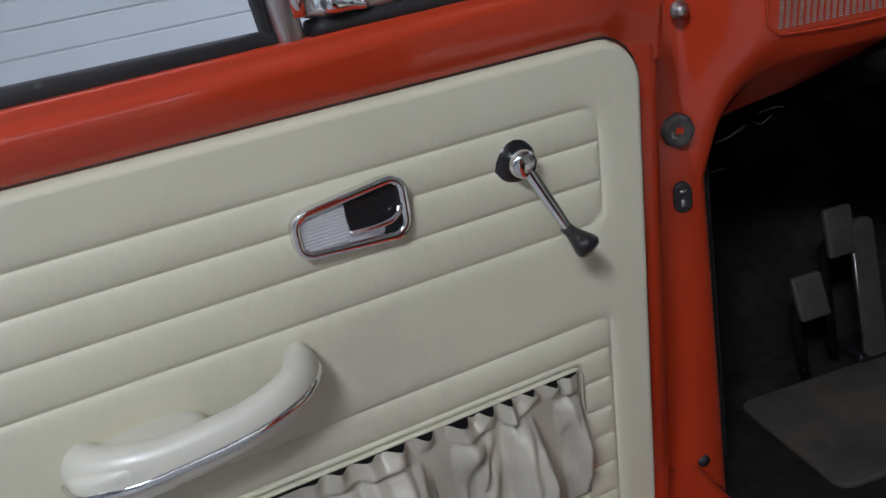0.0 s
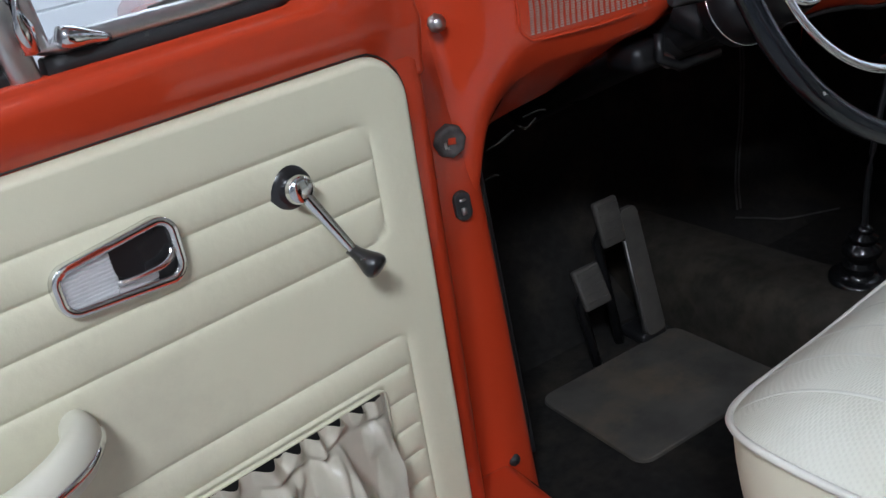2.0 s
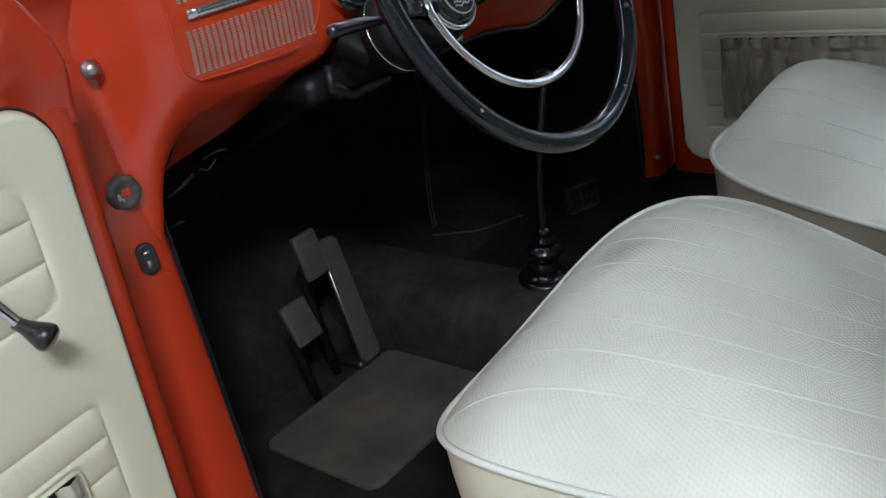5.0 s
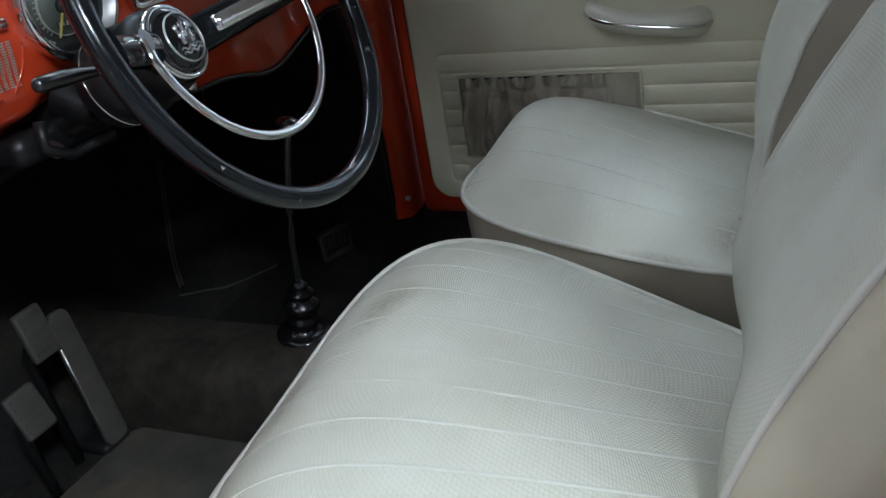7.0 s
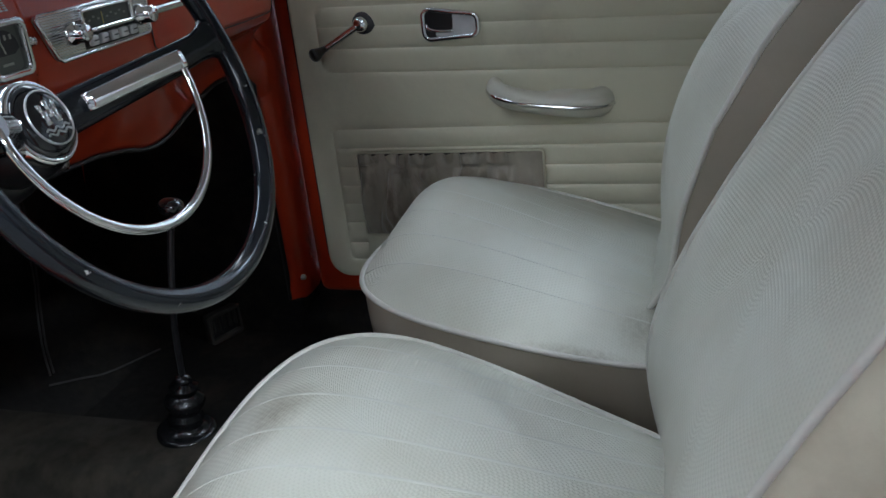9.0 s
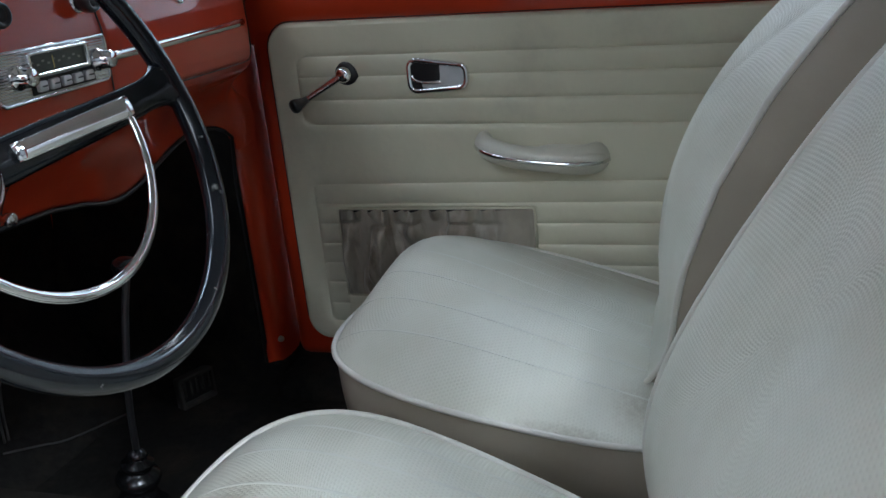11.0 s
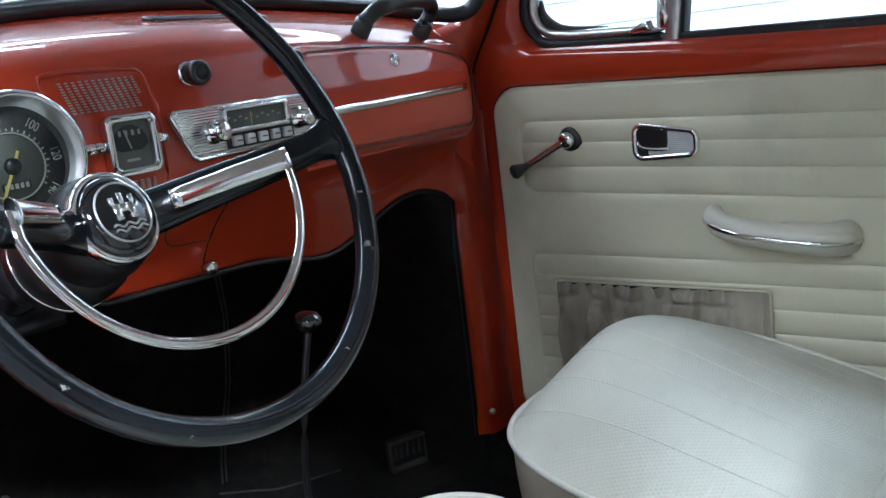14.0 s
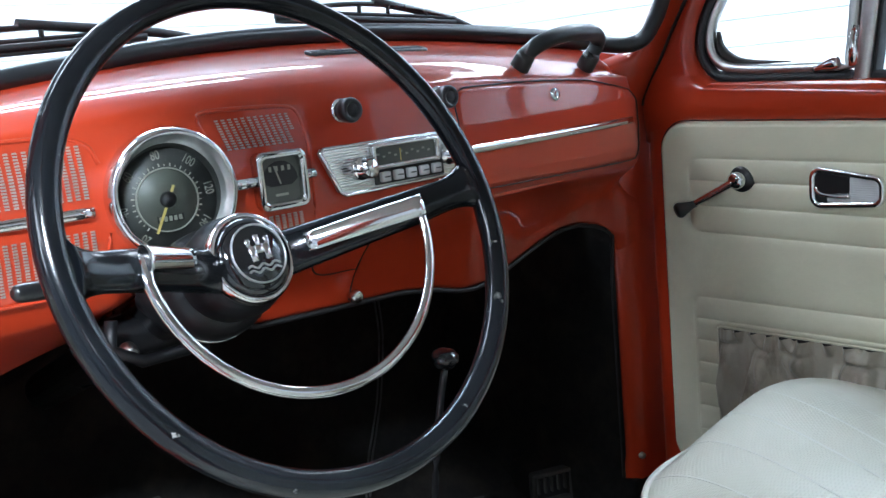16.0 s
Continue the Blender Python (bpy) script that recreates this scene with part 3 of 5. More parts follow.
def upper_frame():
    """The window frame: a ring between the door's edge and the glass, rolled at both edges."""
    cu, cz, n = 0.42, 1.20, 260

    def reach(loop, q):
        du, dz = math.cos(q), math.sin(q)
        best = 0
        for (a, b), (c, d) in zip(loop, loop[1:] + loop[:1]):
            eu, ez = c - a, d - b
            det = du * -ez + dz * eu
            if abs(det) < 1e-12:
                continue
            r = ((a - cu) * -ez + (b - cz) * eu) / det
            s = (du * (b - cz) - dz * (a - cu)) / det
            if r > 0 and -1e-6 <= s <= 1 + 1e-6:
                best = max(best, r)
        return best

    smooth_in = [(p.x, p.y) for p in spline([(a, b, 0) for a, b in FRAME_IN + FRAME_IN[:1]], 5)][:-1]
    # more rays towards the front corner, where the outline turns
    angles = [2 * math.pi * k / n for k in range(n)] + [math.pi + 0.05 + 0.75 * k / 120 for k in range(121)]
    angles = sorted(set(round(q, 5) for q in angles))
    rays = [(q, reach(FRAME_OUT, q), reach(smooth_in, q)) for q in angles]
    prof = [(0.0, -0.060, 0), (0.0, -0.010, 0), (0.0015, -0.004, 0), (0.005, -0.0008, 0), (0.011, 0.0, 0), (0.12, 0.0, 2), (0.25, 0.0, 2), (0.38, 0.0, 2), (0.5, 0.0, 2), (0.62, 0.0, 2), (0.75, 0.0, 2), (0.026, 0.0004, 1), (0.021, 0.0006, 1), (0.016, -0.0004, 1), (0.012, -0.0028, 1), (0.007, -0.006, 1), (0.003, -0.0095, 1), (0.0, -0.018, 1), (0.0, -0.055, 1)]

    def fn(i, j):
        q, ro, ri = rays[i]
        a, d, mode = prof[j]
        lo, hi = ri + 0.027, ro - 0.0115
        r = ro - a if mode == 0 else ri + a if mode == 1 else hi + (lo - hi) * a
        u, z = cu + r * math.cos(q), cz + r * math.sin(q)
        # the rail under the glass is crowned and falls away towards the trim
        crown = 0.0115 * max(0, 1 - ((z - 0.988) / 0.036) ** 2) * sstep(1.055, 1.02, z) * sstep(-0.06, 0.0, u)
        if d < -0.0041:
            crown *= sstep(0, -0.004, d + 0.0045)
        return (u, d + crown - 0.006 * sstep(0.975, 0.93, z), z)

    return grid(len(rays), len(prof), fn, closed_u=True)


def car_door(name, fn, base, drop, pouch, label):
    door = thing(name, base, label, "car door", kind="structure")
    # pressed steel shell, and the upper frame as one smooth ring round the glass
    part("shell", box(-0.088, 0.865, -0.075, -0.004, 0.352, 0.960, 0.022, 4), RED, door, fn=fn)
    part("window_frame", upper_frame(), RED, door, "red painted window frame", fn=fn)
    part("window_seal", box(0.258, 0.835, -0.036, -0.014, 0.999, 1.0195, 0.005), RUBBER, door, "black rubber window seal", fn=fn)
    trim = part("trim_panel", trim_panel(), CREAM, door, "cream vinyl trim with heat-sealed horizontal seams", fn=fn)
    # thin black bead drawn in as the shadow between rail and trim
    rim = [(0.80, 0.0015, 0.9583), (-0.004, 0.0015, 0.9583)] + [(-0.005 - 0.0463 * math.sin(radians(15 * k)), 0.0015, 0.912 + 0.0463 * math.cos(radians(15 * k))) for k in range(1, 6)] + [(-0.0513, 0.0012, 0.912 - 0.025 * k) for k in range(20)]
    part("trim_gap_shadow", sweep(rim, 0.0010, 6, up=(0, 1, 0)), DARK, trim, "dark bead for the shadow gap round the trim", fn=fn)
    # chrome divider, opening quarter light and its catch
    post = part("divider_post", box(0.240, 0.262, -0.040, -0.008, 0.995, 1.415, 0.006, 3), ALU, door, "chrome window divider post", fn=lambda p: fn((p[0] + 0.10 * (p[2] - 1.0), p[1] - 0.08 * max(0, p[2] - 1.05), p[2])))
    part("rubber", box(0.262, 0.267, -0.042, -0.014, 1.00, 1.41, 0.002), RUBBER, post, fn=lambda p: fn((p[0] + 0.10 * (p[2] - 1.0), p[1] - 0.08 * max(0, p[2] - 1.05), p[2])))
    ql = [(0.236, -0.020, 1.0265), (0.15, -0.020, 1.027), (0.085, -0.020, 1.029), (0.050, -0.021, 1.036), (0.031, -0.022, 1.056), (0.0275, -0.024, 1.085), (0.042, -0.028, 1.127), (0.105, -0.040, 1.240), (0.185, -0.052, 1.345), (0.240, -0.055, 1.385), (0.255, -0.050, 1.36), (0.248, -0.032, 1.20)]
    vent = part("quarter_light_frame", sweep(spline(ql, 6), 0.0085, 10, squash=(1.0, 1.2), up=(0, 1, 0), closed=True), ALU, door, "chrome quarter light frame", fn=fn)
    off = [(a + 0.3 * (b - a), -0.016 - 0.045 * max(0, z - 1.05), c + 0.3 * (z - c)) for (a, c), (b, z) in zip([(0.24, 1.008), (0.15, 1.009), (0.085, 1.010), (0.043, 1.014), (0.022, 1.030), (0.010, 1.055), (0.0115, 1.088), (0.030, 1.132), (0.091, 1.239), (0.168, 1.345)], [(p[0], p[2]) for p in (ql[0], ql[1], ql[2], ql[3], ql[3], ql[4], ql[5], ql[6], ql[7], ql[8])])]
    part("rubber", sweep(spline(off, 6), 0.0085, 8, up=(0, 1, 0)), RUBBER, vent, "black rubber surround", fn=fn)
    part("inner_rubber", sweep(spline([(0.15, -0.024, 1.034), (0.085, -0.024, 1.037), (0.058, -0.024, 1.046), (0.042, -0.025, 1.064), (0.039, -0.027, 1.085)], 5), [0.003 + 0.005 * math.sin(math.pi * k / 20) for k in range(21)], 8, up=(0, 1, 0)), PAD, vent, "grey rubber seal strip", fn=fn)
    part("pane", prism([(p[0], p[2]) for p in spline(ql, 3)][:-1], -0.034, -0.030), GLASS, vent, fn=lambda p: fn((p[0], p[2] - max(0, p[1] - 1.05) * 0.08, p[1]))).visible_shadow = False
    part("catch", join(sweep(spline([(0.226, -0.004, 1.033), (0.208, -0.005, 1.029), (0.190, -0.010, 1.024)], 4), [0.0075, 0.008, 0.008, 0.007, 0.006, 0.005, 0.0045, 0.004, 0.0035], 12), sweep([(0.247, 0.000, 1.028), (0.2475, 0.003, 1.045), (0.249, 0.002, 1.065), (0.250, -0.002, 1.078)], [0.006, 0.0065, 0.0055, 0.004], 12)), CHROME, vent, "chrome quarter light catch", fn=fn)
    pane = part("window_pane", prism([(0.262, 0.99), (0.842, 0.99), (0.842, 1.20), (0.825, 1.34), (0.77, 1.41), (0.55, 1.43), (0.286, 1.42)], -0.036, -0.032), GLASS, door, fn=lambda p: fn((p[0], p[2] - max(0, p[1] - 1.0) * 0.09, p[1])))
    pane.visible_shadow = False
    door_release(door, fn)
    window_crank(door, fn, drop)
    armrest(door, fn)
    pocket = part("map_pocket", pocket_mesh(), pouch, door, "gathered elastic cream map pocket", fn=fn)
    # black sheet stands in for the shade behind the gathered hem
    part("pocket_shade", prism(round_rect(0.046, 0.378, 0.606, 0.6405, 0.003), 0.0115, 0.0128), DARK, pocket, "dark sheet for the shade inside the pocket", fn=lambda p: fn((p[0], p[2], p[1])))
    part("piping", sweep([(0.041, 0.0135, 0.486), (0.041, 0.0135, 0.637), (0.043, 0.0135, 0.641), (0.047, 0.0135, 0.643), (0.377, 0.0135, 0.643), (0.381, 0.0135, 0.641), (0.383, 0.0135, 0.637), (0.383, 0.0135, 0.486)], 0.0016, 6, up=(0, 1, 0)), CREAM, pocket, fn=fn)
    return door


def on_passenger(p):
    # the upper half falls a little towards the rear
    return Vector((0.61 - p[1], -p[0], p[2] - 0.026 * p[0] * min(1, max(0, (p[2] - 0.68) / 0.11))))


C3, S3 = math.cos(radians(10.2)), math.sin(radians(10.2))


def on_driver(p):
    # open about eighty degrees, the inner face leaning slightly
    d = p[1] + 0.087 * (p[2] - 0.7)
    return Vector((-0.697 - p[0] * C3 + d * S3, -0.018 - p[0] * S3 - d * C3, p[2] + 0.020 * p[0]))


car_door("door_1", on_passenger, (0.66, -0.4, 0.35), 29.5, POCKET_DARK, "closed red car door with cream vinyl trim")
car_door("door_2", on_driver, (-1.1, -0.02, 0.35), 65, POCKET, "wide open red car door with cream vinyl trim")


# ---------------------------------------------------------------- body shell
def pillar_profile(z):
    """Plan of the hinge pillar at height z, from the hinge gap round to the kick panel."""
    low = [(0.700, 0.14), (0.690, 0.100), (0.650, 0.0925), (0.615, 0.0915), (0.592, 0.089), (0.572, 0.092), (0.557, 0.097), (0.549, 0.106), (0.546, 0.125), (0.546, 0.30)]
    g = lerp_table([(0.985, 0.0885), (1.02, 0.070), (1.05, 0.0505), (1.085, 0.032), (1.138, 0.0005), (1.20, -0.036), (1.27, -0.081), (1.34, -0.131), (1.40, -0.191), (1.435, -0.25)], z) + 0.004
    r = sstep(1.035, 1.075, z)
    high = [(0.700, g + 0.05), (0.690, g + 0.010), (0.650, g + 0.001), (0.612, g - 0.0005), (0.598, g - 0.001), (0.584, g - 0.001), (0.572, g + 0.003), (0.560 + 0.008 * r, g + 0.011), (0.548 + 0.022 * r, g + 0.026 - 0.004 * r), (0.470 + 0.130 * r, g + 0.09 - 0.045 * r)]
    k = sstep(0.78, 0.90, z)
    return [(p[0] * (1 - k) + q[0] * k, p[1] * (1 - k) + q[1] * k) for p, q in zip(low, high)]


MID = 0.022


def mirrored(side, x):
    return x if side > 0 else 2 * MID - x


body = thing("car_body", (0, 0, 0.22), "red painted body shell of an old small car", "car body", kind="structure")


def hinge_pillar(side):
    zs = [(0.30 if side < 0 else 0.366) + 0.02 * k for k in range(57 if side < 0 else 54)]
    return grid(len(zs), 10, lambda i, j: (mirrored(side, pillar_profile(zs[i])[j][0]), pillar_profile(zs[i])[j][1], zs[i]))


for side in (-1, 1):
    p = part("hinge_pillar", hinge_pillar(side), RED, body, "red painted hinge pillar")
    md = p.modifiers.new("round", "SUBSURF")
    md.levels = md.render_levels = 2
    part("sill", box(min(side * 0.545, side * 0.665), max(side * 0.545, side * 0.665), -1.05, 0.105, 0.235, 0.385 if side < 0 else 0.343, 0.02, 3), RED if side < 0 else CARPET, body, "red painted door sill" if side < 0 else "black carpeted door sill")
    part("rear_pillar", box(min(side * 0.58, side * 0.68), max(side * 0.58, side * 0.68), -1.10, -0.90, 0.30, 1.42, 0.03, 3), RED, body, "red painted lock pillar")
    part("rear_side", box(min(side * 0.62, side * 0.68), max(side * 0.62, side * 0.68), -2.0, -1.10, 0.25, 1.02, 0.02), CREAM_SIDE, body, "cream rear side panel")

stop_fn = lambda z: (lambda p: Vector((-0.545, 0.0895, z)) + Vector((0.99, -0.15, 0)) * p[0] + Vector((0, 0, 1)) * p[1] + Vector((-0.15, -0.99, 0)) * p[2])
st = part("bump_stop", lathe([(0, 0.006), (0.006, 0.0065), (0.012, 0.010), (0.0165, 0.0105), (0.0188, 0.006), (0.0192, -0.01)], 8), STOP, body, "worn dusty rubber door stop", fn=stop_fn(0.816))
part("paint_spot", prism([(-0.004, -0.003), (0.005, -0.004), (0.006, 0.003), (-0.002, 0.004)], 0.005, 0.0075), RED, st, fn=stop_fn(0.816))
part("scuff", join(box(-0.009, -0.006, -0.006, 0.001, 0.007, 0.0098), box(-0.005, -0.003, -0.008, -0.005, 0.007, 0.0088)), STEEL, st, fn=stop_fn(0.816))
st = part("striker", prism(round_rect(-0.0105, 0.0105, -0.0175, 0.0175, 0.010, 8), -0.008, 0.006, 0.0025), RUBBER, body, "dark oval plate with a steel stud", fn=stop_fn(0.739))
part("stud", join(box(-0.0035, 0.0025, -0.010, -0.001, 0.005, 0.0085, 0.001, 1), box(-0.004, 0.004, 0.006, 0.0095, 0.005, 0.008, 0.001, 1)), STEEL, st, fn=stop_fn(0.739))
for x, y, z, sm in ((-0.541, 0.070, 0.944, STEEL), (-0.545, 0.091, 0.383, RUBBER)):
    part("screw", lathe([(0, 0.006), (0.004, 0.0058), (0.0065, 0.004), (0.007, 0.001), (0.010, 0.0), (0.010, -0.006)], 8, (x, y, z), (-0.3, -0.95, 0)), sm, body, "worn screw head")
part("screw", lathe([(0, 0.004), (0.005, 0.003), (0.006, -0.004)], 10, (0.568, 0.091, 0.408), (-0.1, -0.99, 0)), STEEL, body)

# dark rubber in the gap before each door
part("gap_seal", sweep([(0.620, pillar_profile(z)[3][1] + 0.001, z) for z in [0.985 + 0.02 * k for k in range(21)]], 0.0042, 8), DARK, body, "dark rubber in the door gap")

# door seal round the inner edge of the opening
for side in (-1,):
    part("door_seal", sweep([(mirrored(side, 0.5435), 0.116, z) for z in [0.36 + 0.02 * k for k in range(21)]], 0.0042, 8), RUBBER, body, "black rubber door seal")

# floor, tunnel and foot wells under black carpet
part("floor_pan", box(-0.62, 0.62, -2.0, 0.40, 0.25, 0.300), CARPET, body, "black carpeted floor")
for side in (-1, 1):
    part("front_quarter", box(min(side * 0.56, side * 0.72), max(side * 0.56, side * 0.72), 0.13, 0.75, 0.20, 1.00, 0.03, 3), RED, body, "red painted front quarter panel")


def tunnel_section(q):
    a = math.pi * q
    return (0.086 * math.copysign(abs(math.cos(a)) ** 0.5, math.cos(a)), 0.290 + 0.134 * math.sin(a) ** 0.5)


part("tunnel", grid(40, 25, lambda i, j: (tunnel_section(j / 24)[0], -2.0 + 2.54 * i / 39, tunnel_section(j / 24)[1])), TUNNEL, body, "dark carpeted centre tunnel")
fire = [(0.36, 0.295), (0.44, 0.36), (0.51, 0.46), (0.53, 0.58), (0.52, 0.70), (0.44, 0.80), (0.30, 0.87), (0.20, 0.88)]
part("bulkhead", grid(25, 8, lambda i, j: (-0.62 + 1.24 * i / 24, fire[j][0], fire[j][1])), CARPET, body, "black carpeted bulkhead")
for side in (-1, 1):
    part("kick_panel", grid(8, 12, lambda i, j: (mirrored(side, 0.5455 - 0.02 * i / 7), 0.108 + 0.03 * max(0, 1 - j / 3) + 0.46 * i / 7 * (1 - 0.25 * j / 11), 0.25 + 0.60 * j / 11)), CARPET, body, "black carpet kick panel")

part("sill_step", box(0.628, 0.70, -1.05, 0.12, 0.235, 0.372, 0.01, 2), CARPET, body, "black carpeted sill step")
part("pillar_foot", box(0.545, 0.70, 0.094, 0.16, 0.235, 0.370, 0.006, 2), CARPET, body, "black carpet at the pillar's foot")

# pale stitched bindings of the foot well carpet
for off in (0.0, 0.009):
    part("carpet_seam", sweep(spline([(0.366 + off, 0.514, 0.74), (0.369 + off, 0.517, 0.67), (0.373 + off, 0.521, 0.60), (0.345 + off, 0.508, 0.50), (0.316 + off, 0.494, 0.446), (0.268 + off, 0.458, 0.398), (0.240 + off, 0.431, 0.362)], 5), 0.0019, 6), SEAM, body, "pale stitched carpet binding")
part("carpet_seam", sweep(spline([(0.225, 0.424, 0.352), (0.28, 0.404, 0.335), (0.33, 0.386, 0.320), (0.45, 0.362, 0.302)], 5), 0.0017, 6), SEAM, body, "pale stitched carpet binding")

# roof and headliner
part("roof", grid(17, 25, lambda i, j: (0.56 * math.sin(1.35 * (i / 8 - 1)) / math.sin(1.35) * (1 - 0.12 * abs(2 * j / 24 - 1) ** 3), -0.02 - 1.95 * j / 24, 1.40 + 0.10 * math.cos(1.45 * (i / 8 - 1)) - 0.05 * abs(2 * j / 24 - 0.9) ** 3)), HEADLINER, body, "pale cloth headliner under the roof")
for side in (-1, 1):
    part("roof_rail", sweep([(side * 0.50, -0.20, 1.46), (side * 0.575, -0.40, 1.455), (side * 0.59, -0.9, 1.45), (side * 0.56, -1.4, 1.43)], 0.035, 12), RED, body, "red painted roof rail")
part("rear_wall", box(-0.62, 0.62, -2.06, -2.0, 0.25, 1.05), CREAM_SIDE, body, "cream rear wall")
part("rear_roof", box(-0.55, 0.55, -2.06, -1.95, 1.35, 1.45), HEADLINER, body)


# ---------------------------------------------------------------- dashboard
def dash_bow(x):
    return 0.16 * x * x


def dash_lip(x):
    if x > 0:
        return lerp_table([(0, 0), (0.10, -0.004), (0.16, -0.014), (0.20, -0.025), (0.23, -0.028), (0.26, -0.025), (0.295, -0.015), (0.33, -0.003), (0.362, 0.006), (0.40, 0.014), (0.432, 0.018), (0.47, 0.017), (0.505, 0.009), (0.525, -0.001), (0.540, -0.014), (0.552, -0.040), (0.558, -0.062), (0.60, -0.09)], x)
    return lerp_table([(-0.60, -0.10), (-0.515, -0.060), (-0.50, -0.022), (-0.493, -0.002), (-0.484, 0.016), (-0.471, 0.029), (-0.452, 0.042), (-0.43, 0.051), (-0.377, 0.058), (-0.27, 0.058), (-0.20, 0.053), (-0.16, 0.036), (-0.12, 0.006), (0, 0)], x)



def dash_end(x, z):
    """How far the panel turns away into the recess beside the pillar."""
    e = 0.548 - 5.0 * max(0, z - 0.965) ** 2 - 8.0 * max(0, 0.915 - z) ** 2
    return sstep(e - 0.006, e + 0.030, x)


RIDGE_Y = [(-0.53, 0.100), (-0.503, 0.095), (-0.498, 0.092), (-0.491, 0.088), (-0.482, 0.082), (-0.47, 0.072), (-0.455, 0.062), (-0.437, 0.052), (-0.416, 0.045), (-0.373, 0.035), (-0.329, 0.028), (-0.273, 0.020)]
RIDGE_Z = [(-0.53, 0.70), (-0.510, 0.755), (-0.503, 0.779), (-0.498, 0.801), (-0.491, 0.819), (-0.482, 0.835), (-0.47, 0.852), (-0.455, 0.864), (-0.437, 0.872), (-0.416, 0.876), (-0.373, 0.877), (-0.273, 0.883)]
TURN_Y = [(-0.53, 0.125), (-0.466, 0.130), (-0.437, 0.125), (-0.385, 0.115), (-0.337, 0.107), (-0.294, 0.104)]
TURN_Z = [(-0.53, 0.69), (-0.510, 0.745), (-0.498, 0.785), (-0.466, 0.804), (-0.437, 0.811), (-0.385, 0.821), (-0.337, 0.835), (-0.294, 0.844), (-0.20, 0.852)]


def dash_profile(x):
    out = []
    for k, y, z in ((1.15, 0.200, 1.1215), (1.0, 0.172, 1.1120), (0.75, 0.130, 1.1025), (0.5, 0.092, 1.0930), (0.25, 0.055, 1.0845), (0.1, 0.036, 1.0790), (0, 0.0225, 1.0735), (0, 0.0125, 1.0665), (0, 0.0055, 1.0575), (0, 0.0000, 1.0480), (0, 0.0004, 1.034)):
        dz = (0.0245 * x - 0.195 * x * x) * k - (1 - k) * 0.13 * x * x * sstep(1.03, 1.07, z)
        out.append((y + (1 - k) * dash_bow(x) - k * 0.36 * (x - 0.02) ** 2, z + dz))
    up = dash_lip(x)
    sag = 0.008 * sstep(0.22, 0.50, x)
    for y, z in ((-0.006, 1.00), (-0.007, 0.965), (-0.006, 0.935 - 0.5 * sag), (-0.003, 0.920 - sag), (0.003, 0.909 - sag), (0.018, 0.8995 - sag), (0.038, 0.888 - 0.7 * sag + 0.1 * up), (0.062, 0.866 + 0.35 * up), (0.086, 0.838 + 0.7 * up), (0.100, 0.812 + up), (0.104, 0.800 + up), (0.110, 0.802 + up)):
        out.append((y + dash_bow(x) * min(1, max(0, (z - 0.80) / 0.1)), z))
    left = 0.055 * sstep(-0.465, -0.55, x)
    out = [(min(y + left, max(y, 0.092)), z) for y, z in out]
    k = sstep(-0.22, -0.30, x)
    if k > 0:
        # on the driver's side the face runs down to a rounded ridge, with a flange turned in behind it
        fy, ry, rz = out[13][0], lerp_table(RIDGE_Y, x), lerp_table(RIDGE_Z, x)
        gy, gz = lerp_table(TURN_Y, x), lerp_table(TURN_Z, x)
        low = [(fy + (ry - fy) * t ** 1.6, 0.92 + (rz - 0.92) * t) for t in (0.3, 0.62, 0.88, 1.0)] + [(ry + 0.004, rz - 0.0035)] + [(ry + (gy - ry) * t, rz + (gz - rz) * t) for t in (0.3, 0.65, 1.0)]
        out[15:] = [(a * (1 - k) + c * k, b * (1 - k) + d * k) for (a, b), (c, d) in zip(out[15:], low)]
    return [(y + 0.055 * dash_end(x, z) * sstep(0.84, 0.90, z) * sstep(1.10, 1.08, z), z) for y, z in out]


def dash_face(x, z):
    """Depth of the dashboard's face at x and height z."""
    t = sorted((b, a) for a, b in dash_profile(x)[6:16])
    return lerp_table(t, z)


dash = thing("dashboard", (0, 0.05, 0.80), "glossy red painted metal dashboard with chrome trim", "dashboard")
panel = part("panel", grid(141, 23, lambda i, j: (-0.59 + 1.18 * i / 140, *dash_profile(-0.59 + 1.18 * i / 140)[j])), RED, dash, "glossy red metal panel")
md = panel.modifiers.new("round", "SUBSURF")
md.levels = md.render_levels = 1


def on_dash(p, lift=0.0):
    """(x, out, z) on the dashboard's face, out towards the seats."""
    return Vector((p[0], dash_face(p[0], p[2]) - p[1] - lift, p[2]))


def flat_on_dash(x, z):
    y = dash_face(x, z)
    sl = (dash_face(x + 0.02, z) - dash_face(x - 0.02, z)) / 0.04
    tx = Vector((1, sl, 0)).normalized()
    nn = Vector((sl, -1, 0)).normalized()
    return lambda p: Vector((x, y, z)) + tx * p[0] + nn * p[2] + Vector((0, 0, p[1]))


def lettering(text, size, mat, parent, m, label=""):
    c = bpy.data.curves.new("lettering", "FONT")
    c.body, c.size, c.align_x, c.align_y, c.extrude = text, size, "CENTER", "CENTER", 0.0002
    o = new("lettering", c)
    me = bpy.data.meshes.new_from_object(o)
    bpy.data.objects.remove(o)
    me.transform(m)
    me.materials.clear()
    me.materials.append(mat)
    t = new("lettering", me)
    t.parent = parent
    return t


def on_plane(f):
    """The matrix of a mapping made by flat_on_dash."""
    o = f((0, 0, 0))
    a, b, c = f((1, 0, 0)) - o, f((0, 1, 0)) - o, f((0, 0, 1)) - o
    return Matrix.Translation(o) @ Matrix((a, b, c)).transposed().to_4x4()


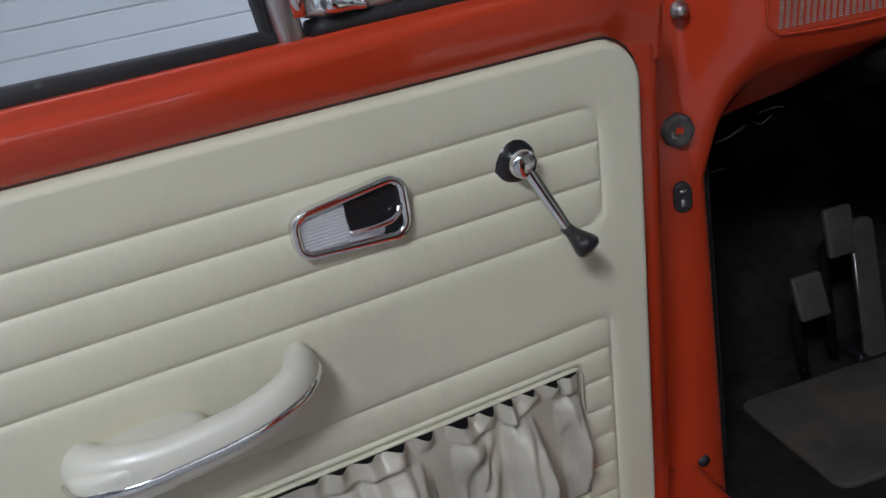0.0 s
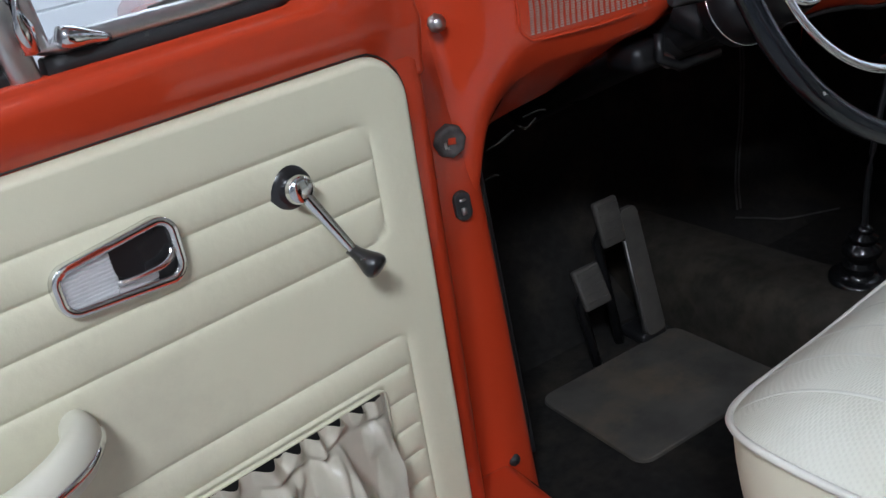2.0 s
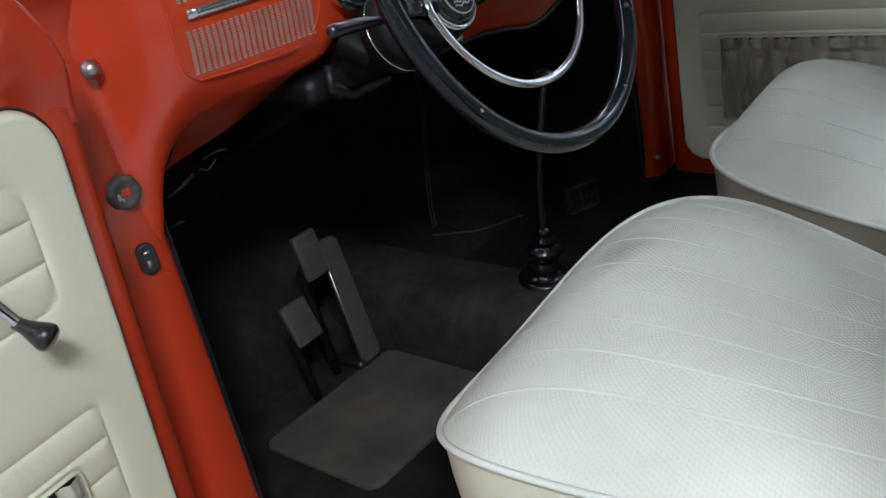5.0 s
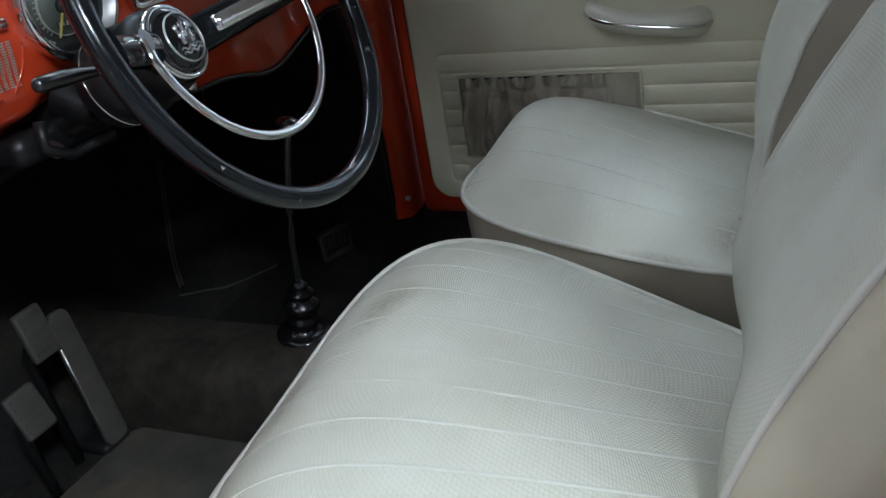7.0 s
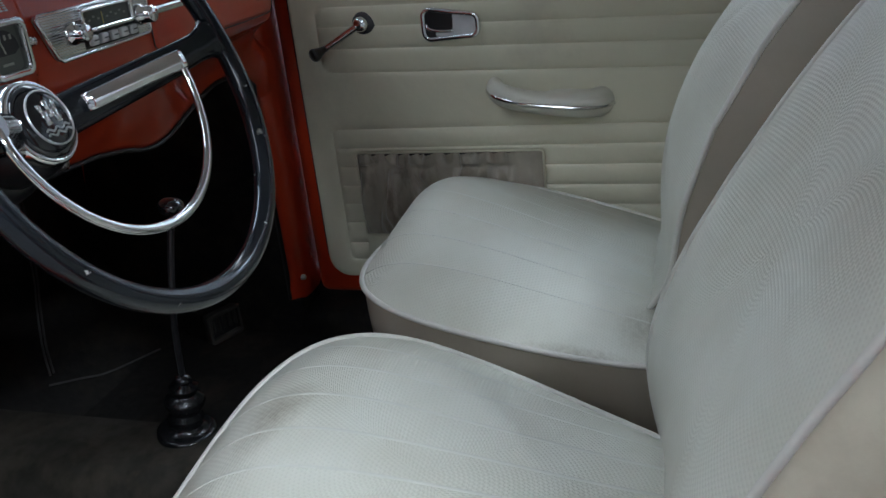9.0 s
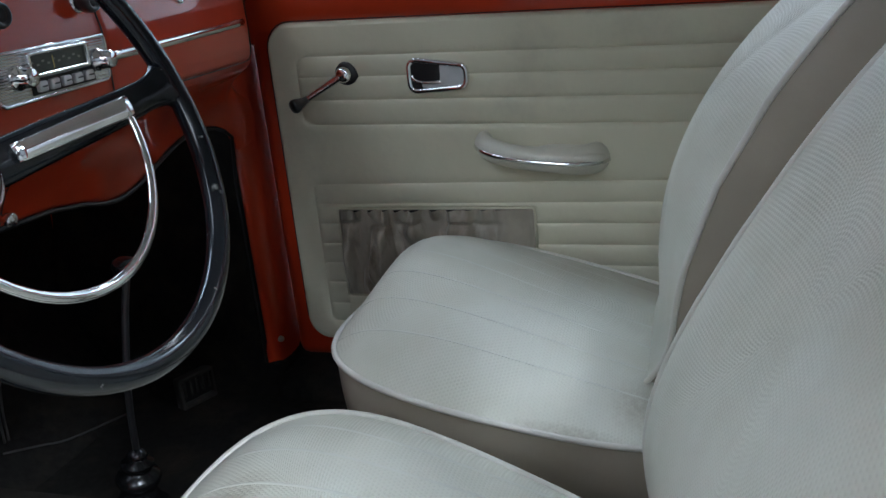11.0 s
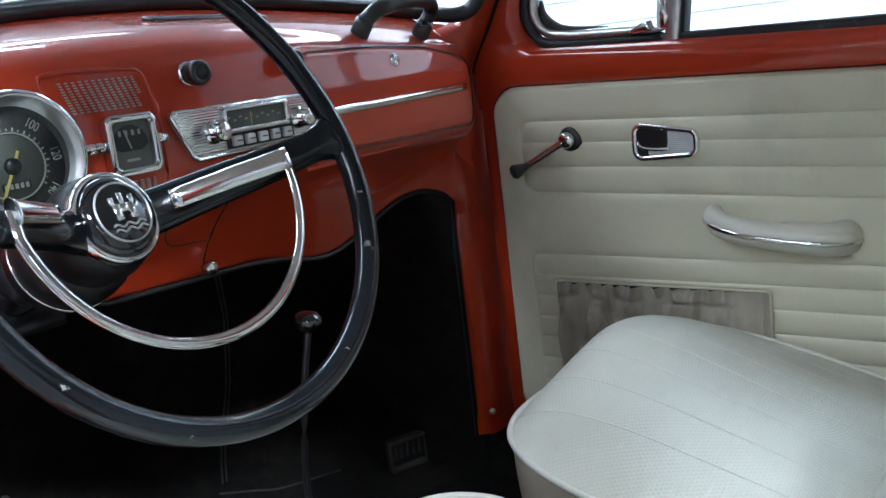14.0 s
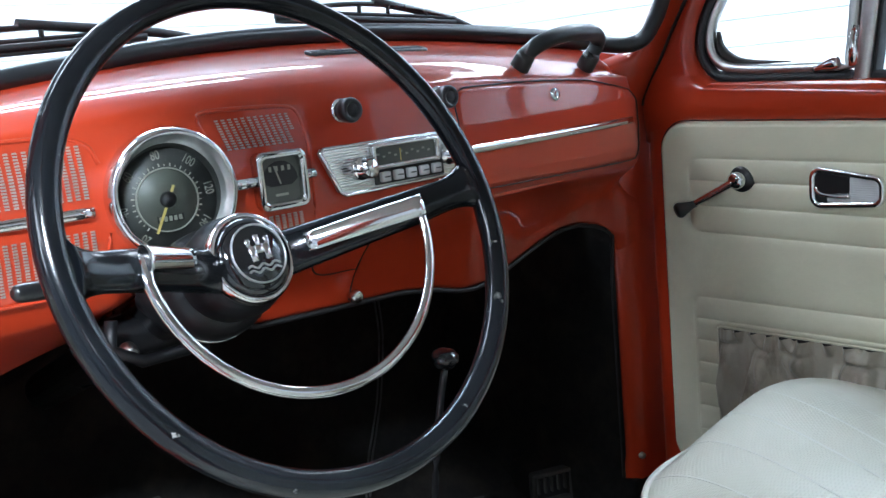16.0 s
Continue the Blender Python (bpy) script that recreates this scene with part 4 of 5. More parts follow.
def speedometer():
    case = flat_on_dash(-0.2345, 0.9762)
    R = 0.0590
    # the instrument sits tilted in its case, so its face lies off the bezel's centre
    f = lambda p: case((p[0] - 0.0050, p[1] - 0.0050, p[2]))
    throat = lambda p: case((p[0] - 0.0026 * sstep(0.0195, 0.009, p[2]) - 0.0018 * sstep(0.009, 0.0045, p[2]), p[1] - 0.0020 * sstep(0.0195, 0.009, p[2]) - 0.0035 * sstep(0.009, 0.0045, p[2]), p[2]))
    s = part("speedometer", lathe([(R, -0.004), (R + 0.001, 0.012), (R - 0.001, 0.018), (R - 0.0035, 0.0205), (R - 0.006, 0.0195)], 64), CHROME, dash, "round speedometer with a wide chrome bezel", fn=case)
    part("bezel_cone", lathe([(R - 0.006, 0.0195), (R - 0.0075, 0.016), (R - 0.0095, 0.012), (R - 0.0115, 0.009)], 64), ALU, s, "satin inner cone of the bezel", fn=throat)
    part("well", lathe([(R - 0.0115, 0.009), (R - 0.012, 0.007), (R - 0.0125, 0.0040)], 48), DIAL, s, "dark wall round the dial", fn=throat)
    part("dial", lathe([(0, 0.0045), (R - 0.0115, 0.0045), (R - 0.0115, 0.002)], 48), DIAL, s, "dark grey dial", fn=f)
    part("centre", lathe([(0, 0.0062), (0.0275, 0.0062), (0.028, 0.0045)], 40), DIAL_MID, s, "grey-green inner dial", fn=f)
    part("ring", lathe([(0.028, 0.0055), (0.028, 0.0070), (0.0292, 0.0070), (0.0292, 0.0045)], 40), IVORY, s, fn=f)
    M = on_plane(f)
    for k, n in enumerate((20, 40, 60, 80, 100, 120, 140)):
        a = radians(233 - k * 45)
        lettering(str(n), 0.0118, IVORY, s, M @ Matrix.Translation((0.0405 * math.cos(a), 0.0405 * math.sin(a), 0.0049)) @ Matrix.Rotation(a - math.pi / 2, 4, "Z") @ Matrix.Diagonal((0.72, 1, 1, 1)))
    for k in range(29):
        a = radians(228 - k * 9.4)
        w, L = (0.0009, 0.004) if k % 2 else (0.0013, 0.0055)
        part("mark", box(-w / 2, w / 2, 0.0300, 0.0300 + L * 0.55, 0.0047, 0.0052), IVORY, s, fn=lambda p, a=a: f((p[0] * math.sin(a) + p[1] * math.cos(a), p[1] * math.sin(a) - p[0] * math.cos(a), p[2])))
    a = radians(243)
    part("needle", box(-0.0011, 0.0011, -0.014, 0.032, 0.0075, 0.0085), NEEDLE, s, fn=lambda p: f((p[0] * math.sin(a) + p[1] * math.cos(a), p[1] * math.sin(a) - p[0] * math.cos(a), p[2])))
    part("boss", lathe([(0, 0.0115), (0.0055, 0.011), (0.0075, 0.0085), (0.0078, 0.006)], 20), BLACK, s, fn=f)
    part("odometer", box(-0.0125, 0.0125, -0.020, -0.0135, 0.0063, 0.0067), BLACK, s, fn=f)
    for k in range(5):
        part("counter_bar", box(-0.0108 + k * 0.0046, -0.0078 + k * 0.0046, -0.0190, -0.0145, 0.0068, 0.0070), IVORY, s, fn=f)
    g = part("lens", lathe([(0, 0.0150), (R - 0.009, 0.0135)], 40), GLASS, s, fn=throat)
    g.visible_shadow = False


def fuel_gauge():
    f = flat_on_dash(-0.124, 0.973)
    g = part("fuel_gauge", frame_ring(round_rect(-0.0275, 0.0275, -0.0285, 0.0285, 0.009), round_rect(-0.0205, 0.0205, -0.0215, 0.0215, 0.005), -0.002, 0.013), CHROME, dash, "square fuel gauge in a chrome frame", fn=f)
    part("dial", box(-0.0212, 0.0212, -0.0222, 0.0222, 0.001, 0.004), DIAL_MID, g, "grey dial", fn=f)
    part("scale", prism([(0.0195 * math.cos(radians(t)), 0.0195 * math.sin(radians(t)) - 0.001) for t in range(0, 181, 10)] + [(-0.012, -0.006), (0.012, -0.006)], 0.0042, 0.0048), BLACK, g, "black scale", fn=f)
    for k in range(4):
        part("mark_bar", box(-0.012 + k * 0.007, -0.009 + k * 0.007, 0.0085, 0.0135, 0.0049, 0.0053), IVORY, g, fn=f)
    part("needle", box(-0.0008, 0.0008, -0.004, 0.014, 0.0056, 0.0062), IVORY, g, fn=lambda p: f((p[0] - 0.3 * p[1] - 0.002, p[1], p[2])))
    part("caption_bar", box(-0.007, 0.007, -0.016, -0.0135, 0.0045, 0.0049), IVORY, g, fn=f)
    for s in (-1, 1):
        part("trim_nub", sweep([(s * 0.027, 0.0015, 0.006), (s * 0.038, 0.0015, 0.006)], 0.0055, 10), CHROME, g, fn=f)


def radio():
    f = flat_on_dash(0.020, 0.972)
    r = part("radio", prism([(-0.097, 0.020), (-0.094, 0.024), (0.094, 0.024), (0.097, 0.020), (0.094, -0.020), (0.089, -0.024), (-0.071, -0.026), (-0.077, -0.022)], 0.0, 0.006, 0.0015), ALU, dash, "old push-button radio with a chrome faceplate", fn=f)
    edge = [(-0.097, 0.020), (-0.094, 0.024), (0.094, 0.024), (0.097, 0.020), (0.094, -0.020), (0.089, -0.024), (-0.071, -0.026), (-0.077, -0.022)]
    part("rim", sweep([(p[0], p[1], 0.0055) for p in edge], 0.0022, 8, closed=True), CHROME, r, "bright rolled edge", fn=f)
    for k in range(16):
        z = -0.0215 + k * 0.0028
        part("groove", box(-0.076 - (z + 0.02) * 0.45, 0.0915, z, z + 0.0011, 0.0058, 0.0067), CHROME, r, fn=f)
    part("tuner_frame", frame_ring(round_rect(-0.036, 0.058, -0.004, 0.0215, 0.003), round_rect(-0.0310, 0.0530, 0.000, 0.0175, 0.002), 0.005, 0.014), CHROME, r, "chrome tuner window frame", fn=f)
    part("tuner_scale", box(-0.0315, 0.0535, -0.0005, 0.018, 0.005, 0.0085), DIAL_MID, r, "grey tuning scale", fn=f)
    for k in range(10):
        part("scale_bar", box(-0.028 + k * 0.008, -0.0245 + k * 0.008, 0.0095 - 0.003 * (k % 2), 0.0115 - 0.003 * (k % 2), 0.0086, 0.0090), IVORY, r, fn=f)
    part("tuner_pointer", box(0.004, 0.005, 0.001, 0.014, 0.0088, 0.0094), NEEDLE, r, fn=f)
    part("button_bay", box(-0.032, 0.067, -0.0215, -0.0055, 0.004, 0.0074), BLACK, r, "black button bay", fn=f)
    for k in range(5):
        part("button", box(-0.0260 + k * 0.0185, -0.0137 + k * 0.0185, -0.0190, -0.0085, 0.006, 0.0125, 0.0015, 2), SATIN, r, "white push button", fn=f)
        part("button_mark", box(-0.0230 + k * 0.0185, -0.0155 + k * 0.0185, -0.0145, -0.0130, 0.0124, 0.0129), DIAL, r, fn=f)
    for x in (-0.050, 0.0755):
        part("knob", lathe([(0.0125, 0.005), (0.0125, 0.010), (0.0115, 0.012), (0.0098, 0.0125), (0.0098, 0.026), (0.0085, 0.028), (0, 0.0285)], 24), CHROME, r, "chrome double knob", fn=lambda p, x=x: f((p[0] + x, p[1] - 0.001, p[2])))


def switch_knob(x, z):
    f = flat_on_dash(x, z)
    k = part("switch_knob", lathe([(0.0095, -0.002), (0.0095, 0.008), (0.0125, 0.010), (0.0130, 0.020), (0.0115, 0.0235), (0.0085, 0.024), (0.0078, 0.022), (0, 0.0215)], 28), BLACK, dash, "round black push-pull switch", fn=f)
    part("collar", lathe([(0.0120, -0.003), (0.0130, 0.002), (0.0115, 0.005), (0.0098, 0.005)], 28), CHROME, k, "thin chrome collar", fn=f)
    part("cap", lathe([(0, 0.0228), (0.0062, 0.0225), (0.0072, 0.0215)], 20), RUBBER, k, fn=f)


def grille(x0, x1, z0, z1, dx=0.0062, dz=0.0088, slant=0.0):
    """Columns of fine louvres with bright edges."""
    bm = bmesh.new()
    z = z0
    while z + dz * 0.72 < z1 + 0.0005:
        x = x0 - slant * (z - z0)
        while x + dx * 0.45 < x1:
            a, b, c, d = (x, z), (x + dx * 0.60, z), (x + dx * 0.60, z + dz * 0.60), (x, z + dz * 0.60)
            lo = [bm.verts.new(on_dash((p[0], -0.001, p[1]))) for p in (a, b, c, d)]
            hi = [bm.verts.new(on_dash((p[0] + (0.0004 if p[0] == x else -0.0004), 0.0013, p[1]))) for p in (a, b, c, d)]
            bm.faces.new(hi)
            for k in range(4):
                bm.faces.new([lo[k], lo[(k + 1) % 4], hi[(k + 1) % 4], hi[k]])
            x += dx
        z += dz
    bmesh.ops.recalc_face_normals(bm, faces=bm.faces)
    g = part("speaker_grille", bm, GRILLE, dash, "columns of fine bright louvres")
    tagged(g, kind="stuff")
    return g


def bead(pts, r=0.0021):
    return part("pressed_bead", sweep([on_dash((p.x, -0.0004, p.y)) for p in spline([(a, b, 0) for a, b in pts], 4)], r, 8), RED, dash, "pressed bead in the red panel")


speedometer()
fuel_gauge()
radio()
switch_knob(-0.037, 1.032)
switch_knob(0.101, 1.034)
grille(-0.172, -0.097, 1.007, 1.037, 0.0068, 0.0025, 0.28)
grille(-0.149, -0.099, 0.914, 0.939, 0.0068, 0.0025, 0.15)
grille(-0.456, -0.304, 0.982, 1.028, 0.0070, 0.0026, 0.0)
grille(-0.456, -0.304, 0.911, 0.956, 0.0070, 0.0026, 0.0)
bead([(-0.186, 1.010), (-0.196, 1.036), (-0.190, 1.044), (-0.16, 1.045), (-0.11, 1.043), (-0.092, 1.038), (-0.086, 1.02), (-0.084, 0.99), (-0.086, 0.93), (-0.092, 0.910)])
bead([(-0.468, 1.02), (-0.468, 0.93), (-0.458, 0.909), (-0.44, 0.904), (-0.36, 0.902), (-0.33, 0.904)])
bead([(-0.468, 1.02), (-0.455, 1.036), (-0.40, 1.037), (-0.33, 1.036), (-0.300, 1.028), (-0.292, 1.01)])
bead([(-0.292, 0.95), (-0.298, 0.925), (-0.315, 0.906)])

# bright waist strip
part("trim_strip", sweep([on_dash((x, 0.003, 0.970)) for x in [-0.452 + 0.0185 * k for k in range(9)]], 0.0055, 10, squash=(0.6, 1)), CHROME, dash, "bright chrome trim strip")
part("trim_strip", sweep([on_dash((x, 0.003, 0.970)) for x in [0.120 + 0.0228 * k for k in range(18)]], 0.0055, 10, squash=(0.6, 1)), CHROME, dash, "bright chrome trim strip")
part("trim_strip", sweep([on_dash((x, 0.006, 0.974)) for x in (-0.176, -0.148)], 0.0055, 10, squash=(0.6, 1)), CHROME, dash, "bright chrome trim strip")

# glovebox lid, a proud panel with rounded corners
def lid_edge(x, z):
    """Inside the lid's outline, whose top falls away towards the door."""
    top = 1.043 - 0.10 * max(0, x - 0.22) ** 1.5 - 0.10 * max(0, x - 0.40)
    low = 0.9185 - 0.027 * (x - 0.188)
    return -sd_box(x, z + 1.043 - top if z > 0.975 else z + 0.9155 - low, 0.124, 0.530, 0.9155, 1.043, 0.022 if z > 0.975 else 0.016)


def lid_pt(i, j):
    x, z = 0.122 + 0.412 * i / 110, 0.905 + 0.140 * j / 60
    e = lid_edge(x, z)
    return on_dash((x, 0.0032 * sstep(0.0012, 0.0055, e) - 0.0022 * sstep(0.0, -0.002, e), z))


gb = part("glovebox_lid", grid(111, 61, lid_pt), RED, dash, "glossy red glovebox lid")
gap = []
for k in range(181):
    q = 2 * math.pi * k / 180
    r = 0.02
    while lid_edge(0.328 + r * math.cos(q), 0.975 + r * math.sin(q)) > 0.0008 and r < 0.5:
        r += 0.0004
    gap.append(on_dash((0.328 + r * math.cos(q), 0.0020, 0.975 + r * math.sin(q))))
part("lid_gap", sweep(gap[:-1], 0.0009, 6, closed=True, up=(0, 1, 0)), DARK, gb)
part("lock", lathe([(0.0085, 0.0), (0.0085, 0.006), (0.007, 0.008), (0.003, 0.008), (0.003, 0.0065), (0, 0.0065)], 20), CHROME, gb, "chrome push lock", fn=flat_on_dash(0.313, 1.021))

# passenger grab handle
gh = part("grab_handle", sweep(spline([(0.271, 0.021, 1.069), (0.275, 0.010, 1.079), (0.290, 0.003, 1.088), (0.330, 0.000, 1.0960), (0.375, 0.004, 1.0975), (0.411, 0.014, 1.0945), (0.430, 0.024, 1.084), (0.424, 0.034, 1.066)], 6), [0.0098 + 0.0014 * math.sin(math.pi * k / 42) for k in range(43)], 14), SEAL, dash, "black grab handle")
for a, b, c in ((0.271, 0.022, 1.066), (0.423, 0.038, 1.059)):
    part("foot", lathe([(0, 0.016), (0.0105, 0.015), (0.0125, 0.008), (0.0130, -0.010)], 16, (a, b, c), (0, -0.65, 0.75)), BLACK, gh)

# defroster slot, ash-tray knob, choke lever
def on_top(p):
    """(x, y, lift) on the upper face of the dashboard."""
    prof = sorted(dash_profile(p[0])[:7])
    return Vector((p[0], p[1], lerp_table(prof, p[1]) + p[2]))


slot = part("defroster_slot", frame_ring(round_rect(0.0, 0.176, 0.090, 0.110, 0.006), round_rect(0.005, 0.171, 0.095, 0.105, 0.004), -0.002, 0.0035), BLACK, dash, "black defroster slot", fn=on_top)
part("opening", prism(round_rect(0.004, 0.172, 0.094, 0.106, 0.004), 0.0008, 0.0012), DARK, slot, fn=on_top)
def on_slope(x, z):
    """A point of the panel's lower slope at height z."""
    prof = sorted((q, y) for y, q in dash_profile(x)[14:22])
    return Vector((x, lerp_table(prof, z) - 0.0004, z))


for seam in ([(-0.056, 0.908), (-0.056, 0.878), (-0.051, 0.862), (-0.040, 0.852), (-0.024, 0.848), (0.000, 0.847), (0.017, 0.846)], [(0.018, 0.908), (0.018, 0.87), (0.018, 0.84), (0.018, 0.805)]):
    part("ashtray_seam", sweep([on_slope(p.x, p.y) for p in spline([(s, t, 0) for s, t in seam], 5)], 0.0011, 6), DARK, dash, "thin dark seam of the ashtray")
part("ashtray_knob", lathe([(0.005, -0.01), (0.005, 0.004), (0.0085, 0.006), (0.0085, 0.012), (0.006, 0.014), (0, 0.0145)], 16, (0.018, 0.094, 0.812), (0, -1, -0.1)), CHROME, dash, "small chrome knob under the panel")
part("lip_bead", sweep([(x, dash_profile(x)[21][0] - 0.001, dash_profile(x)[21][1] - 0.001) for x in [-0.20 + 0.018 * k for k in range(42)]] + [(0.5475, 0.116, z) for z in (0.70, 0.66, 0.60, 0.52, 0.44, 0.37)], 0.0032, 8, up=(0, 1, 0)), RUBBER, dash, "dark lower lip bead")

# windscreen with its rubber
ws = spline([(-0.515, 0.052, 1.066), (-0.45, 0.090, 1.075), (-0.331, 0.128, 1.089), (-0.179, 0.157, 1.109), (-0.057, 0.169, 1.1195), (0.074, 0.170, 1.122), (0.218, 0.156, 1.118), (0.364, 0.127, 1.106), (0.457, 0.101, 1.093), (0.513, 0.082, 1.083), (0.545, 0.060, 1.078), (0.558, 0.038, 1.086), (0.564, 0.022, 1.109), (0.562, 0.006, 1.136), (0.545, -0.052, 1.24), (0.520, -0.115, 1.35), (0.475, -0.155, 1.415), (0, -0.11, 1.445), (-0.43, -0.155, 1.415), (-0.476, -0.115, 1.35), (-0.502, -0.052, 1.24), (-0.521, 0.006, 1.136), (-0.522, 0.030, 1.09)], 4)
part("windscreen_seal", sweep(ws, 0.0118, 12, closed=True), SEAL, body, "black rubber windscreen seal")
bmw = bmesh.new()
nws = len(ws)
cen = bmw.verts.new((0.01, 0.05, 1.275))
rv = [bmw.verts.new(p) for p in ws]
for k in range(nws):
    bmw.faces.new([cen, rv[k], rv[(k + 1) % nws]])
wp = part("windscreen_pane", bmw, GLASS, body, "clear windscreen glass")
wp.visible_shadow = False

# wipers outside the screen
for tip, root, rise, heel in (((-0.42, 0.225, 1.121), (-0.118, 0.248, 1.136), 0.011, (-0.015, 0.262, 1.122)), ((0.062, 0.252, 1.154), (0.345, 0.215, 1.135), 0.012, (0.40, 0.225, 1.120))):
    tip, root, heel = Vector(tip), Vector(root), Vector(heel)
    w = thing("windscreen_wiper", heel, "black windscreen wiper resting at the foot of the screen", "wiper", "windscreen wipers")
    run = lambda t, h, tip=tip, root=root: tip.lerp(root, t) + Vector((0, 0, h))
    for h, r in ((-0.007, 0.0024), (-0.001, 0.0042), (0.006, 0.0026)):
        part("blade", sweep([run(t / 6, h) for t in range(7)], r, 8), RUBBER, w)
    part("bridge", sweep(spline([run(0.06, 0.007), run(0.30, 0.008 + 0.7 * rise), run(0.52, 0.008 + rise), run(0.74, 0.008 + 0.7 * rise), run(0.95, 0.007)], 4), 0.0034, 8), BLACK, w, "black pressed bridge over the blade")
    for t in (0.22, 0.44, 0.60, 0.82):
        part("claw", sweep([run(t, 0.004), run(t, 0.008 + rise * math.sin(math.pi * t))], 0.0030, 6), BLACK, w)
    part("arm", sweep(spline([heel, heel.lerp(run(0.75, 0.016), 0.5) + Vector((0, 0, 0.004)), run(0.52, 0.012 + rise)], 4), 0.0055, 8), RUBBER, w)


# ---------------------------------------------------------------- steering wheel and column
WC = Vector((-0.2275, -0.2051, 0.9569))
TILT, YAW = 0.3823, 0.0574
WN = Vector((math.sin(YAW) * math.cos(TILT), -math.cos(YAW) * math.cos(TILT), math.sin(TILT)))
WU = Vector((math.cos(YAW), math.sin(YAW), 0))
WV = WN.cross(WU)


def on_wheel(p):
    """(right, up, towards the driver) in the wheel's own plane."""
    return WC + WU * p[0] + WV * p[1] + WN * p[2]


wheel = thing("steering_wheel", tuple(WC), "dark two-spoke steering wheel with a chrome half horn ring", "steering wheel")
part("rim", sweep([(0.1892 * math.cos(2 * math.pi * k / 72), 0.1892 * math.sin(2 * math.pi * k / 72), 0) for k in range(72)], 0.0104, 16, closed=True, up=(0, 0, 1)), RIM, wheel, "worn dark grey-blue plastic rim", fn=on_wheel)
for s in (-1, 1):
    sp = spline([(s * 0.182, 0.004, -0.003), (s * 0.160, 0.002, -0.011), (s * 0.125, 0.000, -0.026), (s * 0.080, 0.000, -0.058), (s * 0.042, 0.000, -0.088), (s * 0.014, 0.000, -0.102)], 5)
    part("spoke", sweep(sp, [0.024, 0.020, 0.0175, 0.016, 0.015, 0.0145] + [0.0145 + 0.00035 * k for k in range(20)], 14, squash=(1.0, 0.55), up=(0, 0, 1)), RIM, wheel, "dark plastic spoke", fn=on_wheel)
    run = [(0.1275, -0.0025, -0.0095), (0.085, -0.0010, -0.0375), (0.042, 0.000, -0.068)] if s > 0 else [(-0.1275, 0.004, -0.0095), (-0.104, 0.004, -0.0250), (-0.076, 0.004, -0.0435)]
    part("spoke_cover", sweep(spline(run, 6), [0.0102 - 0.0014 * k / 12 for k in range(13)], 20, squash=(0.95, 0.42), up=(0, 0, 1)), CHROME, wheel, "bright chrome spoke cover", fn=on_wheel)
ring = [(-0.120, 0.006, -0.015), (-0.1265, 0.004, -0.013)]
for k in range(1, 32):
    a = math.pi + math.pi * k / 32
    ring.append((-0.002 + 0.1275 * math.cos(a), -0.002 + 0.1205 * math.sin(a), -0.013))
ring += [(0.1255, 0.000, -0.013), (0.119, 0.001, -0.015)]
part("horn_ring", sweep(ring, 0.0040, 10, squash=(1.15, 0.8), up=(0, 0, 1)), CHROME, wheel, "chrome half-circle horn ring", fn=on_wheel)


def on_hub(p):
    return on_wheel((p[0] - 0.0015, p[1] + 0.0015, p[2] - 0.082))


hub = part("hub", lathe([(0.030, -0.085), (0.040, -0.060), (0.044, -0.030), (0.041, -0.014), (0.036, -0.008)], 32), COLUMN, wheel, "black hub", fn=on_hub)
horn = part("horn_button", lathe([(0.0365, -0.018), (0.0392, -0.008), (0.0388, -0.003), (0.0368, 0.0005), (0.0345, 0.0010), (0.0332, -0.001)], 48), CHROME, wheel, "chrome-rimmed horn button with a crest", fn=on_hub)
part("button", lathe([(0.0340, -0.004), (0.0336, 0.001), (0.0310, 0.0050), (0.0262, 0.0080), (0.015, 0.0106), (0, 0.0115)], 40), GLOSS_BLACK, horn, "domed glossy black button", fn=on_hub)
part("ring", lathe([(0.0252, 0.0082), (0.0252, 0.0096), (0.0240, 0.0100), (0.0236, 0.0088)], 40), ALU, horn, fn=on_hub)
# crest: a plain gate tower with three merlons over two waves
for a, b, c, d in ((-0.0098, -0.0035, -0.0065, 0.0065), (0.0035, 0.0098, -0.0065, 0.0065), (-0.0040, 0.0040, -0.0005, 0.0065), (-0.0112, -0.0068, 0.0060, 0.0125), (-0.0024, 0.0024, 0.0060, 0.0150), (0.0068, 0.0112, 0.0060, 0.0125)):
    part("crest_bar", box(a, b, c, d, 0.0085, 0.0126, 0.0006, 1), CHROME, horn, "plain bright crest shape", fn=on_hub)
for k in range(2):
    part("crest_wave", sweep([(-0.015 + 0.001 * q, -0.0105 - 0.0040 * k + 0.0013 * math.sin(q * 0.55), 0.0108) for q in range(31)], 0.0010, 6), ALU, horn, fn=on_hub)

col = thing("steering_column", (-0.254, 0.0, 0.88), "black steering column with switch housing and key", "steering column")
part("tube", sweep([on_wheel((0, 0, -0.13)), on_wheel((0, 0, -0.25)), on_wheel((0, 0, -0.62))], 0.024, 20), BLACK, col, "black column tube")
shroud = part("shroud", lathe([(0.0, -0.205), (0.030, -0.202), (0.046, -0.185), (0.049, -0.160), (0.047, -0.142), (0.040, -0.136)], 36), COLUMN, col, "round black switch housing", fn=on_wheel)
part("rim", sweep([on_wheel((0.0485 * math.cos(2 * math.pi * k / 36), 0.0485 * math.sin(2 * math.pi * k / 36), -0.170)) for k in range(36)], 0.0012, 6, closed=True), CHROME, shroud)
